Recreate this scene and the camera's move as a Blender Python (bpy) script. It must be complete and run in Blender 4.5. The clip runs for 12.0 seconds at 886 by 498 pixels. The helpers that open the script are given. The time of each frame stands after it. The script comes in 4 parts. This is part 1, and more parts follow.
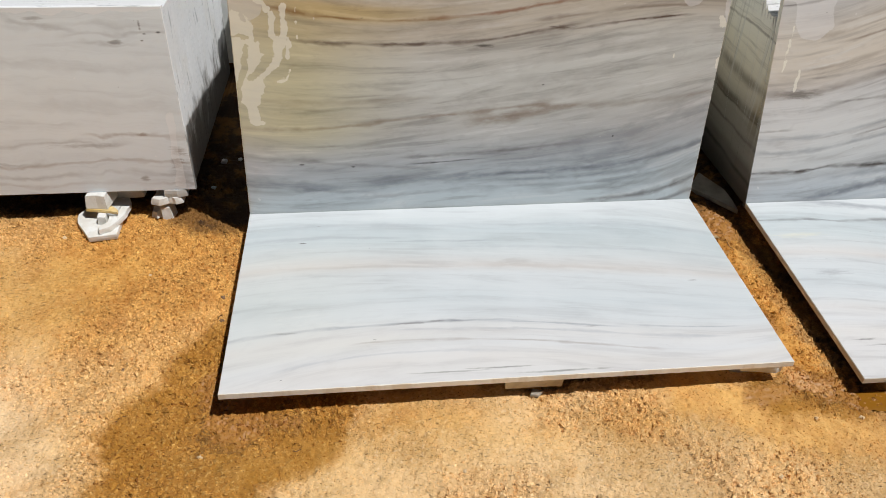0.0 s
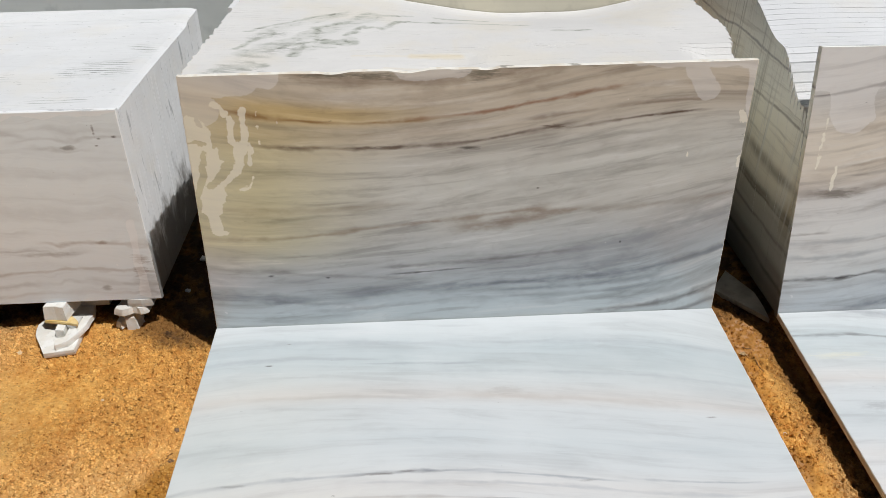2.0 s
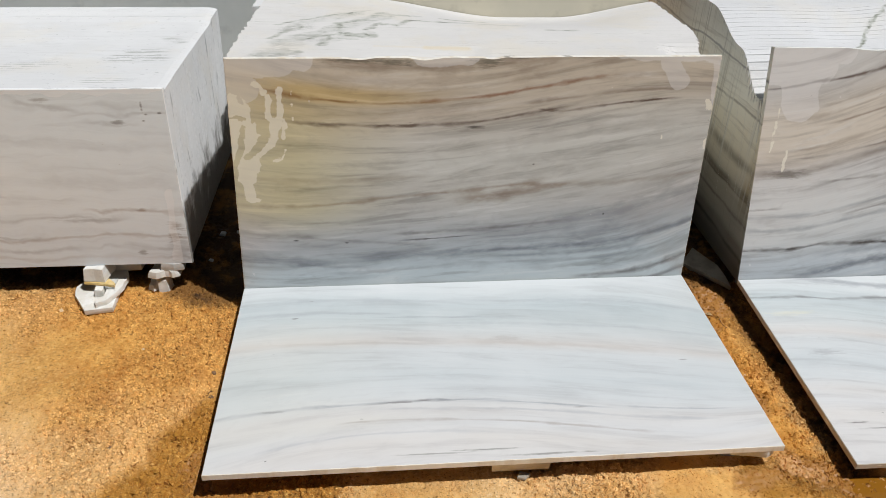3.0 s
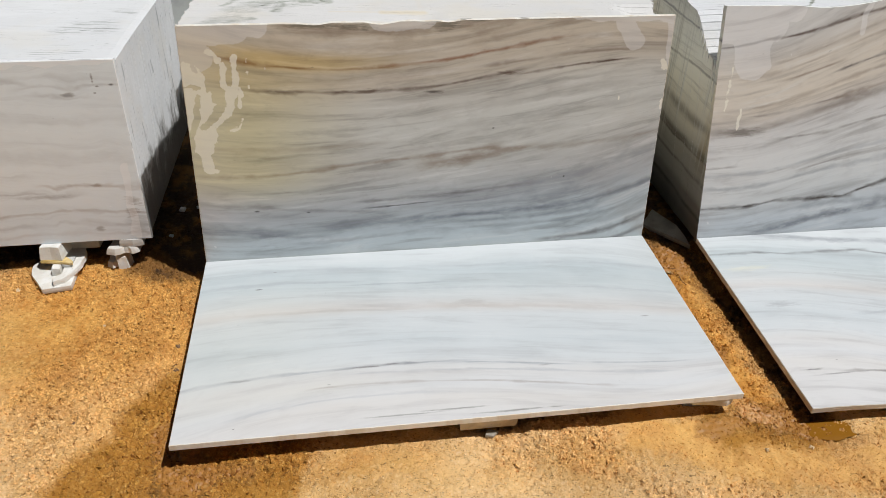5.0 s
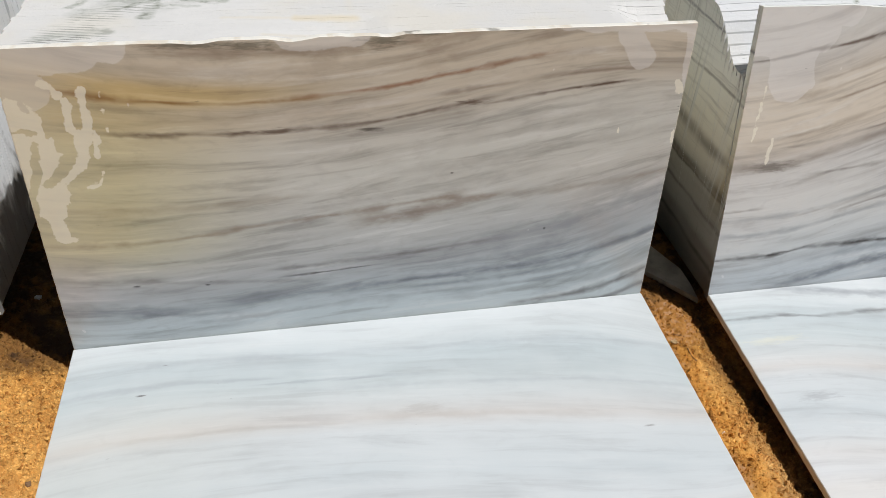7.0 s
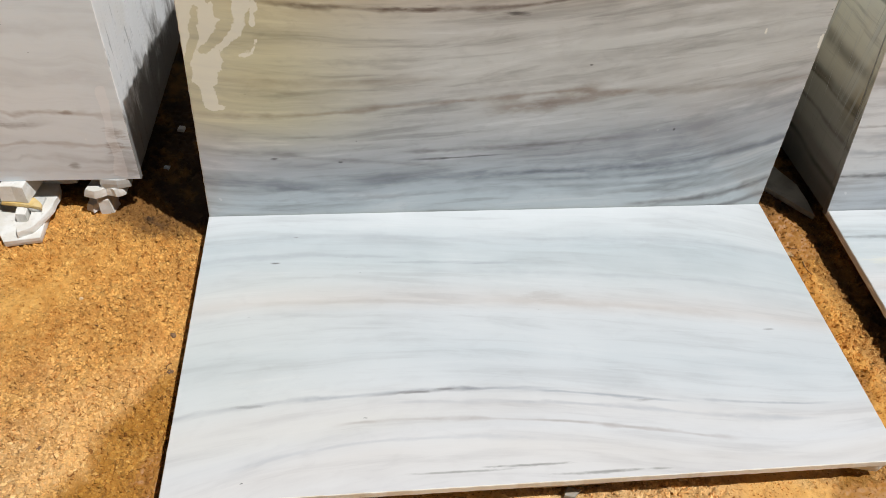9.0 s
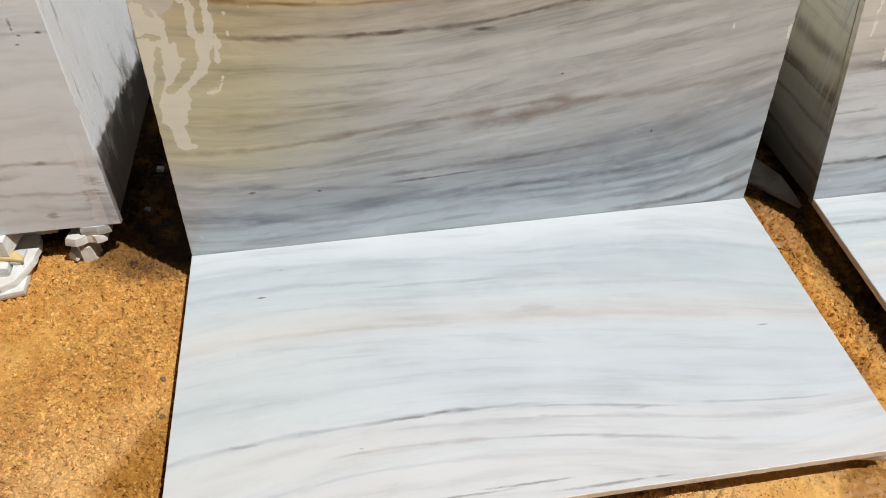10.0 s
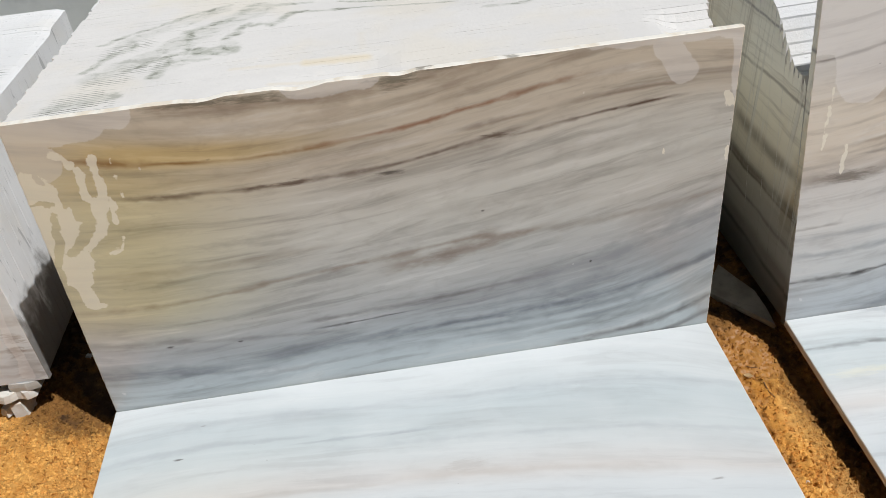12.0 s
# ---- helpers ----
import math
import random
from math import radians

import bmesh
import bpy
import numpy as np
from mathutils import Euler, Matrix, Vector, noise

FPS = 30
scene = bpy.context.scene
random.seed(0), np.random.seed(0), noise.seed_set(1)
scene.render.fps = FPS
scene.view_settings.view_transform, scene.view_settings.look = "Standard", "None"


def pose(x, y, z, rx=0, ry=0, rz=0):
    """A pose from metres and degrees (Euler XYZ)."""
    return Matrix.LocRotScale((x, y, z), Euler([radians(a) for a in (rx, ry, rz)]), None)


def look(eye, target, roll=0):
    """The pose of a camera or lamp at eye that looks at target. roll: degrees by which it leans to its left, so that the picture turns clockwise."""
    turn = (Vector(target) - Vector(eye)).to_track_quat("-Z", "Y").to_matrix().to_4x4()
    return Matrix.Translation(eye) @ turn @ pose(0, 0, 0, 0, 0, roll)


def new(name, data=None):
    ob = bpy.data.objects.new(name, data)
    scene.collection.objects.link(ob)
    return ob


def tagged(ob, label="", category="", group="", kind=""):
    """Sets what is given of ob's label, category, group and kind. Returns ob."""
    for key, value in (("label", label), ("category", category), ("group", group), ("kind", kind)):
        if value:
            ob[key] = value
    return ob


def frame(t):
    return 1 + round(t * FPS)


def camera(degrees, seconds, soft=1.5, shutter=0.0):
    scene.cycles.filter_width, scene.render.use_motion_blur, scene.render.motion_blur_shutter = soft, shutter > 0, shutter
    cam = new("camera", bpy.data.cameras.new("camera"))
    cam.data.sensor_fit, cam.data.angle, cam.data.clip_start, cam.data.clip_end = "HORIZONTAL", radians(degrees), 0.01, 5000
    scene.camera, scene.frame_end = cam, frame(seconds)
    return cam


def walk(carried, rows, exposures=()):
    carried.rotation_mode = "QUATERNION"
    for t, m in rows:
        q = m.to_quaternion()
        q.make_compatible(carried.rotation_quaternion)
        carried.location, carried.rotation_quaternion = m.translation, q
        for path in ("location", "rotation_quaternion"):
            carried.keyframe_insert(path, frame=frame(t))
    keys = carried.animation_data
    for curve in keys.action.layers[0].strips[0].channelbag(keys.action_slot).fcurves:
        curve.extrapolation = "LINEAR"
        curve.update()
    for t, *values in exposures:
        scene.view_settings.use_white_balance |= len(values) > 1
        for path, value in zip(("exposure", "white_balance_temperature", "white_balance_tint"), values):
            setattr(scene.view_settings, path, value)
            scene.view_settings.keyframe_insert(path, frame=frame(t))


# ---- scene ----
cam = camera(61.4, 12.0, soft=0.7)
PATH = [
    (0, (0.399, -2.121, 1.476), (0.589, -0.523, 0.289), 1.7),
    (0.3, (0.458, -2.027, 1.453), (0.635, -0.464, 0.218), -0.5),
    (0.5, (0.521, -1.933, 1.433), (0.693, -0.386, 0.177), -1.9),
    (0.7, (0.57, -1.847, 1.46), (0.755, -0.292, 0.216), -2.2),
    (1, (0.668, -1.778, 1.495), (0.816, -0.159, 0.33), -2.4),
    (1.3, (0.677, -1.738, 1.504), (0.786, -0.102, 0.359), -2.6),
    (1.5, (0.671, -1.737, 1.492), (0.769, -0.092, 0.359), -2.2),
    (2, (0.613, -1.78, 1.523), (0.684, -0.117, 0.413), -0.8),
    (2.2, (0.536, -1.833, 1.527), (0.633, -0.169, 0.422), 0.2),
    (2.5, (0.468, -1.97, 1.526), (0.575, -0.294, 0.439), 0.7),
    (3, (0.458, -2.111, 1.537), (0.627, -0.422, 0.478), 1.5),
    (3.5, (0.501, -2.22, 1.552), (0.741, -0.541, 0.492), 1.4),
    (3.7, (0.52, -2.273, 1.52), (0.78, -0.601, 0.454), 1.1),
    (5.3, (0.443, -2.042, 1.497), (0.698, -0.409, 0.37), 1.5),
    (5.5, (0.432, -1.959, 1.495), (0.703, -0.347, 0.343), 2.0),
    (6, (0.511, -1.743, 1.485), (0.823, -0.165, 0.296), 2.0),
    (6.3, (0.627, -1.554, 1.473), (1.03, -0.013, 0.265), 2.1),
    (6.5, (0.703, -1.478, 1.46), (1.172, 0.04, 0.245), 2.5),
    (6.7, (0.694, -1.443, 1.468), (1.177, 0.064, 0.245), 2.8),
    (7, (0.624, -1.447, 1.484), (0.955, 0.08, 0.235), 2.8),
    (7.3, (0.512, -1.453, 1.466), (0.673, 0.054, 0.161), 2.5),
    (7.5, (0.499, -1.474, 1.426), (0.58, -0.009, 0.067), 1.5),
    (7.7, (0.481, -1.489, 1.394), (0.562, -0.083, -0.027), 1.4),
    (9.3, (0.406, -1.501, 1.458), (0.621, -0.091, 0.056), 4.5),
    (9.5, (0.405, -1.508, 1.477), (0.59, -0.041, 0.13), 3.4),
    (9.7, (0.422, -1.486, 1.483), (0.6, -0.011, 0.143), 1.7),
    (10, (0.447, -1.477, 1.434), (0.655, -0.048, 0.05), -0.4),
    (10.2, (0.519, -1.464, 1.429), (0.734, -0.058, 0.023), -2.3),
    (10.5, (0.661, -1.411, 1.419), (0.893, -0.024, -0.003), -3.8),
    (10.7, (0.753, -1.386, 1.422), (1.011, 0.011, 0.015), -4.0),
    (11, (0.872, -1.358, 1.449), (1.157, 0.092, 0.102), -3.6),
    (11.2, (0.894, -1.323, 1.474), (1.176, 0.153, 0.154), -2.8),
    (11.5, (0.854, -1.356, 1.471), (1.07, 0.196, 0.228), -2.9),
    (11.7, (0.832, -1.334, 1.484), (0.975, 0.223, 0.238), -4.2),
    (12, (0.782, -1.323, 1.479), (0.873, 0.249, 0.246), -6.2),
]
walk(cam, [(t, look(eye, target, roll)) for t, eye, target, roll in PATH],
     exposures=[(0.0, -0.06, 6370, 10), (3.5, -0.13, 6370, 10), (7.5, -0.06, 6370, 10), (10.0, -0.04, 6370, 10), (12.0, -0.06, 6370, 10)])

# ---- light ----
SUN = Vector((0.372, -0.185, 0.91)).normalized()
world = bpy.data.worlds.new("sky")
scene.world = world
world.use_nodes = True
wn = world.node_tree
sky = wn.nodes.new("ShaderNodeTexSky")
sky.sky_type, sky.sun_disc = "NISHITA", False
sky.sun_elevation, sky.sun_rotation = math.asin(SUN.z), math.atan2(SUN.x, SUN.y)
wn.links.new(sky.outputs[0], wn.nodes["Background"].inputs[0])
wn.nodes["Background"].inputs[1].default_value = 0.011
sun = new("sun", bpy.data.lights.new("sun", "SUN"))
sun.data.energy, sun.data.angle, sun.data.color = 3.8, radians(0.5), (1.0, 0.99, 0.975)
sun.matrix_world = look(SUN * 20, (0, 0, 0))


# ---- node helpers ----
class Nodes:
    def __init__(self, name):
        self.mat = bpy.data.materials.new(name)
        self.mat.use_nodes = True
        self.t = self.mat.node_tree
        self.bsdf = self.t.nodes["Principled BSDF"]

    def put(self, socket, value):
        if isinstance(value, bpy.types.NodeSocket):
            self.t.links.new(value, socket)
        elif isinstance(value, (tuple, list)):
            socket.default_value = (*value, 1.0) if len(value) == 3 and len(socket.default_value) == 4 else value
        else:
            socket.default_value = value

    def math(self, op, a, b=0.0, c=0.0, clamp=False):
        n = self.t.nodes.new("ShaderNodeMath")
        n.operation, n.use_clamp = op, clamp
        for s, v in zip(n.inputs, (a, b, c)):
            self.put(s, v)
        return n.outputs[0]

    def add(self, a, b): return self.math("ADD", a, b)
    def sub(self, a, b): return self.math("SUBTRACT", a, b)
    def mul(self, a, b): return self.math("MULTIPLY", a, b)
    def most(self, a, b): return self.math("MAXIMUM", a, b)

    def step(self, x, lo, hi, to0=0.0, to1=1.0):
        n = self.t.nodes.new("ShaderNodeMapRange")
        n.interpolation_type = "SMOOTHSTEP"
        for s, v in zip(n.inputs, (x, lo, hi, to0, to1)):
            self.put(s, v)
        return n.outputs[0]

    def xyz(self, x, y, z=0.0):
        n = self.t.nodes.new("ShaderNodeCombineXYZ")
        for s, v in zip(n.inputs, (x, y, z)):
            self.put(s, v)
        return n.outputs[0]

    def split(self, v):
        n = self.t.nodes.new("ShaderNodeSeparateXYZ")
        self.put(n.inputs[0], v)
        return n.outputs

    def uv(self, name):
        n = self.t.nodes.new("ShaderNodeUVMap")
        n.uv_map = name
        return self.split(n.outputs[0])

    def attribute(self, name):
        n = self.t.nodes.new("ShaderNodeAttribute")
        n.attribute_name = name
        return n.outputs["Fac"]

    def position(self):
        return self.t.nodes.new("ShaderNodeNewGeometry").outputs["Position"]

    def random(self):
        return self.t.nodes.new("ShaderNodeObjectInfo").outputs["Random"]

    def island(self):
        return self.t.nodes.new("ShaderNodeNewGeometry").outputs["Random Per Island"]

    def noise(self, vec, scale=1.0, detail=3.0, rough=0.55, distort=0.0):
        n = self.t.nodes.new("ShaderNodeTexNoise")
        for key, v in (("Vector", vec), ("Scale", scale), ("Detail", detail), ("Roughness", rough), ("Distortion", distort)):
            self.put(n.inputs[key], v)
        return n.outputs[0]

    def add_vector(self, a, b):
        n = self.t.nodes.new("ShaderNodeVectorMath")
        self.put(n.inputs[0], a)
        self.put(n.inputs[1], b)
        return n.outputs[0]

    def ramp(self, x, stops):
        n = self.t.nodes.new("ShaderNodeValToRGB")
        r = n.color_ramp
        while len(r.elements) < len(stops):
            r.elements.new(0.5)
        for e, (p, c) in zip(r.elements, stops):
            e.position, e.color = p, (*c, 1.0)
        self.put(n.inputs[0], x)
        return n.outputs[0]

    def mix(self, f, a, b, blend="MIX"):
        n = self.t.nodes.new("ShaderNodeMix")
        n.data_type, n.blend_type = "RGBA", blend
        self.put(n.inputs[0], f)
        self.put(n.inputs[6], a)
        self.put(n.inputs[7], b)
        return n.outputs[2]

    def fade(self, colour, saturation):
        n = self.t.nodes.new("ShaderNodeHueSaturation")
        self.put(n.inputs["Saturation"], saturation)
        self.put(n.inputs["Color"], colour)
        return n.outputs[0]

    def bump(self, height, strength, distance):
        n = self.t.nodes.new("ShaderNodeBump")
        for key, v in (("Strength", strength), ("Distance", distance), ("Height", height)):
            self.put(n.inputs[key], v)
        self.put(self.bsdf.inputs["Normal"], n.outputs[0])

    def done(self, color, rough=0.5, **more):
        self.put(self.bsdf.inputs["Base Color"], color)
        self.put(self.bsdf.inputs["Roughness"], rough)
        for key, v in more.items():
            self.put(self.bsdf.inputs[key.replace("_", " ")], v)
        return self.mat

    def window(self, u, u0, u1, soft):
        return self.mul(self.step(u, u0 - soft, u0 + soft), self.step(u, u1 + soft, u1 - soft))

    def vein(self, u, s, s0, s1, width, u0, u1, strength, patch, swell, soft=0.05):
        slope = (s1 - s0) / (u1 - u0)
        d = self.mul(self.math("ABSOLUTE", self.sub(s, self.math("MULTIPLY_ADD", u, slope, s0 - slope * u0))), swell)
        m = self.step(d, width * 1.25, 0.0)
        return self.mul(self.mul(m, strength), self.mul(self.window(u, u0, u1, soft), patch))

    def vector(self, op, a, b):
        n = self.t.nodes.new("ShaderNodeVectorMath")
        n.operation = op
        self.put(n.inputs[0], a)
        if op == "SCALE":
            self.put(n.inputs["Scale"], b)
        elif op != "LENGTH":
            self.put(n.inputs[1], b)
        return n.outputs["Value" if op in ("LENGTH", "DOT_PRODUCT") else "Vector"]

    def capsules(self, at, rows, soft):
        """How far at lies in any of the rounded strokes (x, y, x, y, radius, strength)."""
        all_in = 0.0
        for x0, y0, x1, y1, radius, power in rows:
            bx, by = x1 - x0, y1 - y0
            away = self.vector("SUBTRACT", at, (x0, y0, 0.0))
            h = self.math("MULTIPLY", self.vector("DOT_PRODUCT", away, (bx, by, 0.0)), 1.0 / (bx * bx + by * by), clamp=True)
            d = self.vector("LENGTH", self.vector("SUBTRACT", away, self.vector("SCALE", (bx, by, 0.0), h)), None)
            all_in = self.most(all_in, self.step(d, radius + soft, max(0.0, radius - soft), 0.0, power))
        return all_in


# ---- marble ----
GREY, BROWN, BLUE, RUST, BLACK = (0.13, 0.115, 0.11), (0.22, 0.155, 0.11), (0.17, 0.185, 0.215), (0.26, 0.125, 0.07), (0.055, 0.05, 0.048)
UMBER, SLATE, CRUST = (0.11, 0.075, 0.06), (0.28, 0.31, 0.35), (0.10, 0.095, 0.07)
# veins: level where they begin and end, half width, from u, to u, strength, colour
UPPER_VEINS = [
    (0.636, 0.637, 0.0065, 0.12, 0.72, 1.0, (0.25, 0.15, 0.06)), (0.640, 0.652, 0.0075, 0.62, 1.18, 0.82, RUST), (0.650, 0.642, 0.009, 1.05, 1.42, 0.45, BROWN),
    (0.562, 0.570, 0.006, -0.05, 0.30, 0.60, UMBER), (0.570, 0.567, 0.008, 0.22, 0.76, 0.72, UMBER), (0.562, 0.575, 0.008, 0.72, 1.06, 0.85, UMBER),
    (0.606, 0.592, 0.008, 0.92, 1.42, 0.60, (0.16, 0.11, 0.085)), (0.562, 0.559, 0.0065, 1.05, 1.40, 1.0, UMBER), (0.600, 0.612, 0.014, 0.30, 0.80, 0.28, BROWN),
    (0.742, 0.732, 0.020, 0.30, 1.05, 0.55, BROWN), (0.700, 0.704, 0.016, 0.28, 1.40, 0.30, BROWN), (0.672, 0.690, 0.010, 0.60, 1.20, 0.32, BROWN),
]
MIDDLE_VEINS = [
    (0.303, 0.328, 0.008, -0.05, 0.46, 0.60, BROWN), (0.334, 0.340, 0.009, 0.40, 0.98, 0.62, BROWN), (0.334, 0.268, 0.013, 0.95, 1.56, 0.42, BROWN),
    (0.306, 0.312, 0.024, 0.72, 0.98, 0.62, BROWN), (0.318, 0.326, 0.014, 0.95, 1.12, 0.45, BROWN), (0.395, 0.402, 0.012, 0.0, 0.60, 0.30, BROWN),
    (0.480, 0.470, 0.020, 0.70, 1.55, 0.26, GREY), (0.425, 0.410, 0.018, 0.80, 1.55, 0.22, GREY), (0.520, 0.515, 0.012, 0.95, 1.50, 0.25, GREY), (0.365, 0.372, 0.012, 0.60, 1.20, 0.25, GREY),
    (0.214, 0.214, 0.012, -0.05, 0.26, 0.38, GREY), (0.210, 0.150, 0.010, 0.20, 0.62, 0.34, GREY), (0.200, 0.197, 0.009, 0.52, 1.10, 0.62, GREY),
]
LOWER_VEINS = [
    (0.174, 0.175, 0.0035, 0.55, 0.76, 0.85, BLACK), (0.192, 0.228, 0.032, 1.05, 1.58, 0.45, BLUE), (0.128, 0.112, 0.022, -0.05, 0.30, 0.55, BLUE), (0.110, 0.088, 0.010, 0.16, 0.40, 0.55, BLUE),
    (0.122, 0.106, 0.018, 0.40, 0.75, 0.50, BLUE), (0.114, 0.110, 0.013, 0.68, 1.58, 0.80, BLUE), (0.088, 0.085, 0.010, 0.85, 1.35, 0.50, BLUE), (0.147, 0.152, 0.012, 0.75, 1.45, 0.35, BLUE),
    (0.004, 0.008, 0.011, 1.15, 1.58, 0.75, GREY), (0.040, 0.045, 0.012, 0.95, 1.58, 0.25, GREY), (-0.02, -0.03, 0.010, 1.20, 1.58, 0.6, GREY), (0.066, 0.064, 0.010, 0.30, 1.50, 0.35, BLUE),
]
CENTRE_VEINS = UPPER_VEINS + MIDDLE_VEINS + LOWER_VEINS
PALE_VEINS = [
    (0.571, 0.588, 0.0070, -0.05, 0.36, 0.55, SLATE), (0.590, 0.583, 0.0055, 0.42, 0.66, 0.80, (0.16, 0.16, 0.175)), (0.588, 0.580, 0.006, 0.28, 0.80, 0.45, SLATE), (0.586, 0.594, 0.0055, 0.76, 1.08, 0.62, SLATE), (0.584, 0.583, 0.005, 1.10, 1.40, 0.55, SLATE),
    (0.650, 0.673, 0.0055, 0.36, 1.16, 0.62, (0.34, 0.29, 0.26)), (0.612, 0.622, 0.007, 0.45, 1.35, 0.40, SLATE), (0.690, 0.704, 0.006, 0.15, 0.75, 0.30, SLATE), (0.336, 0.338, 0.008, 0.15, 0.66, 0.32, (0.40, 0.35, 0.30)),
    (0.324, 0.340, 0.014, 0.74, 1.30, 0.36, (0.42, 0.37, 0.33)), (0.204, 0.202, 0.006, 0.46, 0.86, 0.42, SLATE), (0.180, 0.184, 0.010, -0.05, 0.50, 0.36, SLATE), (0.114, 0.110, 0.012, 0.10, 1.50, 0.28, SLATE),
    (0.232, 0.236, 0.010, 0.55, 1.50, 0.26, SLATE),
]
CENTRE_BANDS = [(0.0, (0.598, 0.656, 0.677)), (0.07, (0.578, 0.640, 0.667)), (0.14, (0.483, 0.530, 0.562)), (0.22, (0.467, 0.488, 0.509)), (0.30, (0.525, 0.536, 0.536)), (0.42, (0.583, 0.588, 0.567)),
                (0.55, (0.619, 0.630, 0.609)), (0.66, (0.609, 0.604, 0.572)), (0.74, (0.567, 0.520, 0.452)), (0.86, (0.604, 0.546, 0.462)), (1.0, (0.609, 0.551, 0.467))]
PALE_BANDS = [(0.0, (0.645, 0.674, 0.679)), (0.08, (0.627, 0.664, 0.670)), (0.17, (0.525, 0.582, 0.598)), (0.26, (0.539, 0.592, 0.601)), (0.34, (0.598, 0.628, 0.630)), (0.41, (0.617, 0.600, 0.579)), (0.46, (0.627, 0.656, 0.665)),
              (0.60, (0.598, 0.641, 0.657)), (0.70, (0.645, 0.674, 0.684)), (0.77, (0.682, 0.674, 0.661)), (0.84, (0.687, 0.692, 0.693)), (0.90, (0.709, 0.688, 0.661)), (1.0, (0.700, 0.688, 0.675))]
RIGHT_VEINS = [
    (0.131, 0.140, 0.0085, -0.05, 0.30, 0.95, BLACK), (0.140, 0.094, 0.0085, 0.27, 0.56, 0.95, BLACK), (0.094, 0.150, 0.0095, 0.53, 0.80, 0.95, BLACK), (0.150, 0.150, 0.010, 0.78, 3.0, 0.9, BLACK),
    (0.756, 0.765, 0.006, -0.05, 0.20, 0.70, GREY), (0.765, 0.706, 0.008, 0.17, 0.56, 0.90, UMBER), (0.706, 0.705, 0.010, 0.53, 3.0, 0.90, UMBER),
    (0.100, 0.060, 0.014, 0.28, 0.80, 0.60, SLATE), (0.018, 0.060, 0.020, 0.20, 0.80, 0.85, BLUE), (0.060, 0.065, 0.022, 0.78, 3.0, 0.8, BLUE),
    (0.488, 0.462, 0.007, 0.14, 0.48, 0.62, GREY), (0.462, 0.450, 0.012, 0.40, 3.0, 0.50, BROWN), (0.383, 0.350, 0.007, 0.24, 0.46, 0.80, GREY), (0.352, 0.330, 0.007, 0.46, 3.0, 0.55, GREY),
]
RIGHT_SOFT = [
    (0.440, 0.442, 0.020, 0.0, 3.0, 0.70, (0.27, 0.24, 0.22)), (0.559, 0.540, 0.007, 0.44, 3.0, 0.95, GREY), (0.600, 0.586, 0.008, 0.22, 0.44, 0.80, BROWN), (0.268, 0.255, 0.010, -0.05, 3.0, 0.55, SLATE), (0.668, 0.640, 0.007, 0.20, 3.0, 0.45, BROWN),
    (0.215, 0.205, 0.012, 0.0, 3.0, 0.55, SLATE), (0.300, 0.300, 0.006, 0.0, 0.10, 0.7, GREY), (0.635, 0.610, 0.008, 0.10, 3.0, 0.45, BROWN), (0.520, 0.510, 0.010, 0.05, 3.0, 0.45, BROWN), (0.240, 0.225, 0.007, 0.35, 3.0, 0.55, GREY),
]
RIGHT_BANDS = [(0.0, (0.567, 0.614, 0.651)), (0.12, (0.588, 0.630, 0.662)), (0.20, (0.672, 0.698, 0.709)), (0.32, (0.698, 0.714, 0.719)), (0.48, (0.704, 0.709, 0.709)),
               (0.53, (0.662, 0.656, 0.651)), (0.548, (0.567, 0.541, 0.520)), (0.63, (0.714, 0.656, 0.578)), (0.80, (0.719, 0.667, 0.593)), (0.92, (0.630, 0.619, 0.604)), (1.0, (0.693, 0.693, 0.683))]
LEFT_VEINS = [
    (0.565, 0.560, 0.014, -2, 0.1, 0.14, GREY), (0.600, 0.540, 0.010, -0.52, -0.28, 0.32, GREY), (0.530, 0.545, 0.008, -0.30, 0.0, 0.28, GREY), (0.512, 0.505, 0.008, -0.24, -0.12, 0.40, GREY), (0.430, 0.440, 0.020, -0.9, 0.1, 0.12, GREY),
    (0.300, 0.310, 0.024, -0.8, 0.0, 0.14, GREY), (0.205, 0.222, 0.009, -0.30, 0.05, 0.42, BROWN), (0.150, 0.175, 0.011, -0.75, -0.20, 0.34, GREY), (0.095, 0.130, 0.010, -0.70, 0.05, 0.40, BROWN), (0.055, 0.075, 0.012, -0.9, 0.1, 0.30, GREY),
    (0.030, 0.035, 0.010, -1.7, 0.1, 0.25, BROWN), (0.120, 0.110, 0.008, -1.7, -0.5, 0.3, GREY), (0.250, 0.240, 0.008, -1.7, -0.35, 0.2, GREY),
]
LEFT_BANDS = [(0.0, (0.72, 0.78, 0.83)), (0.15, (0.745, 0.805, 0.855)), (0.35, (0.80, 0.85, 0.885)), (0.6, (0.795, 0.85, 0.885)), (0.85, (0.77, 0.83, 0.875)), (1.0, (0.78, 0.84, 0.875))]


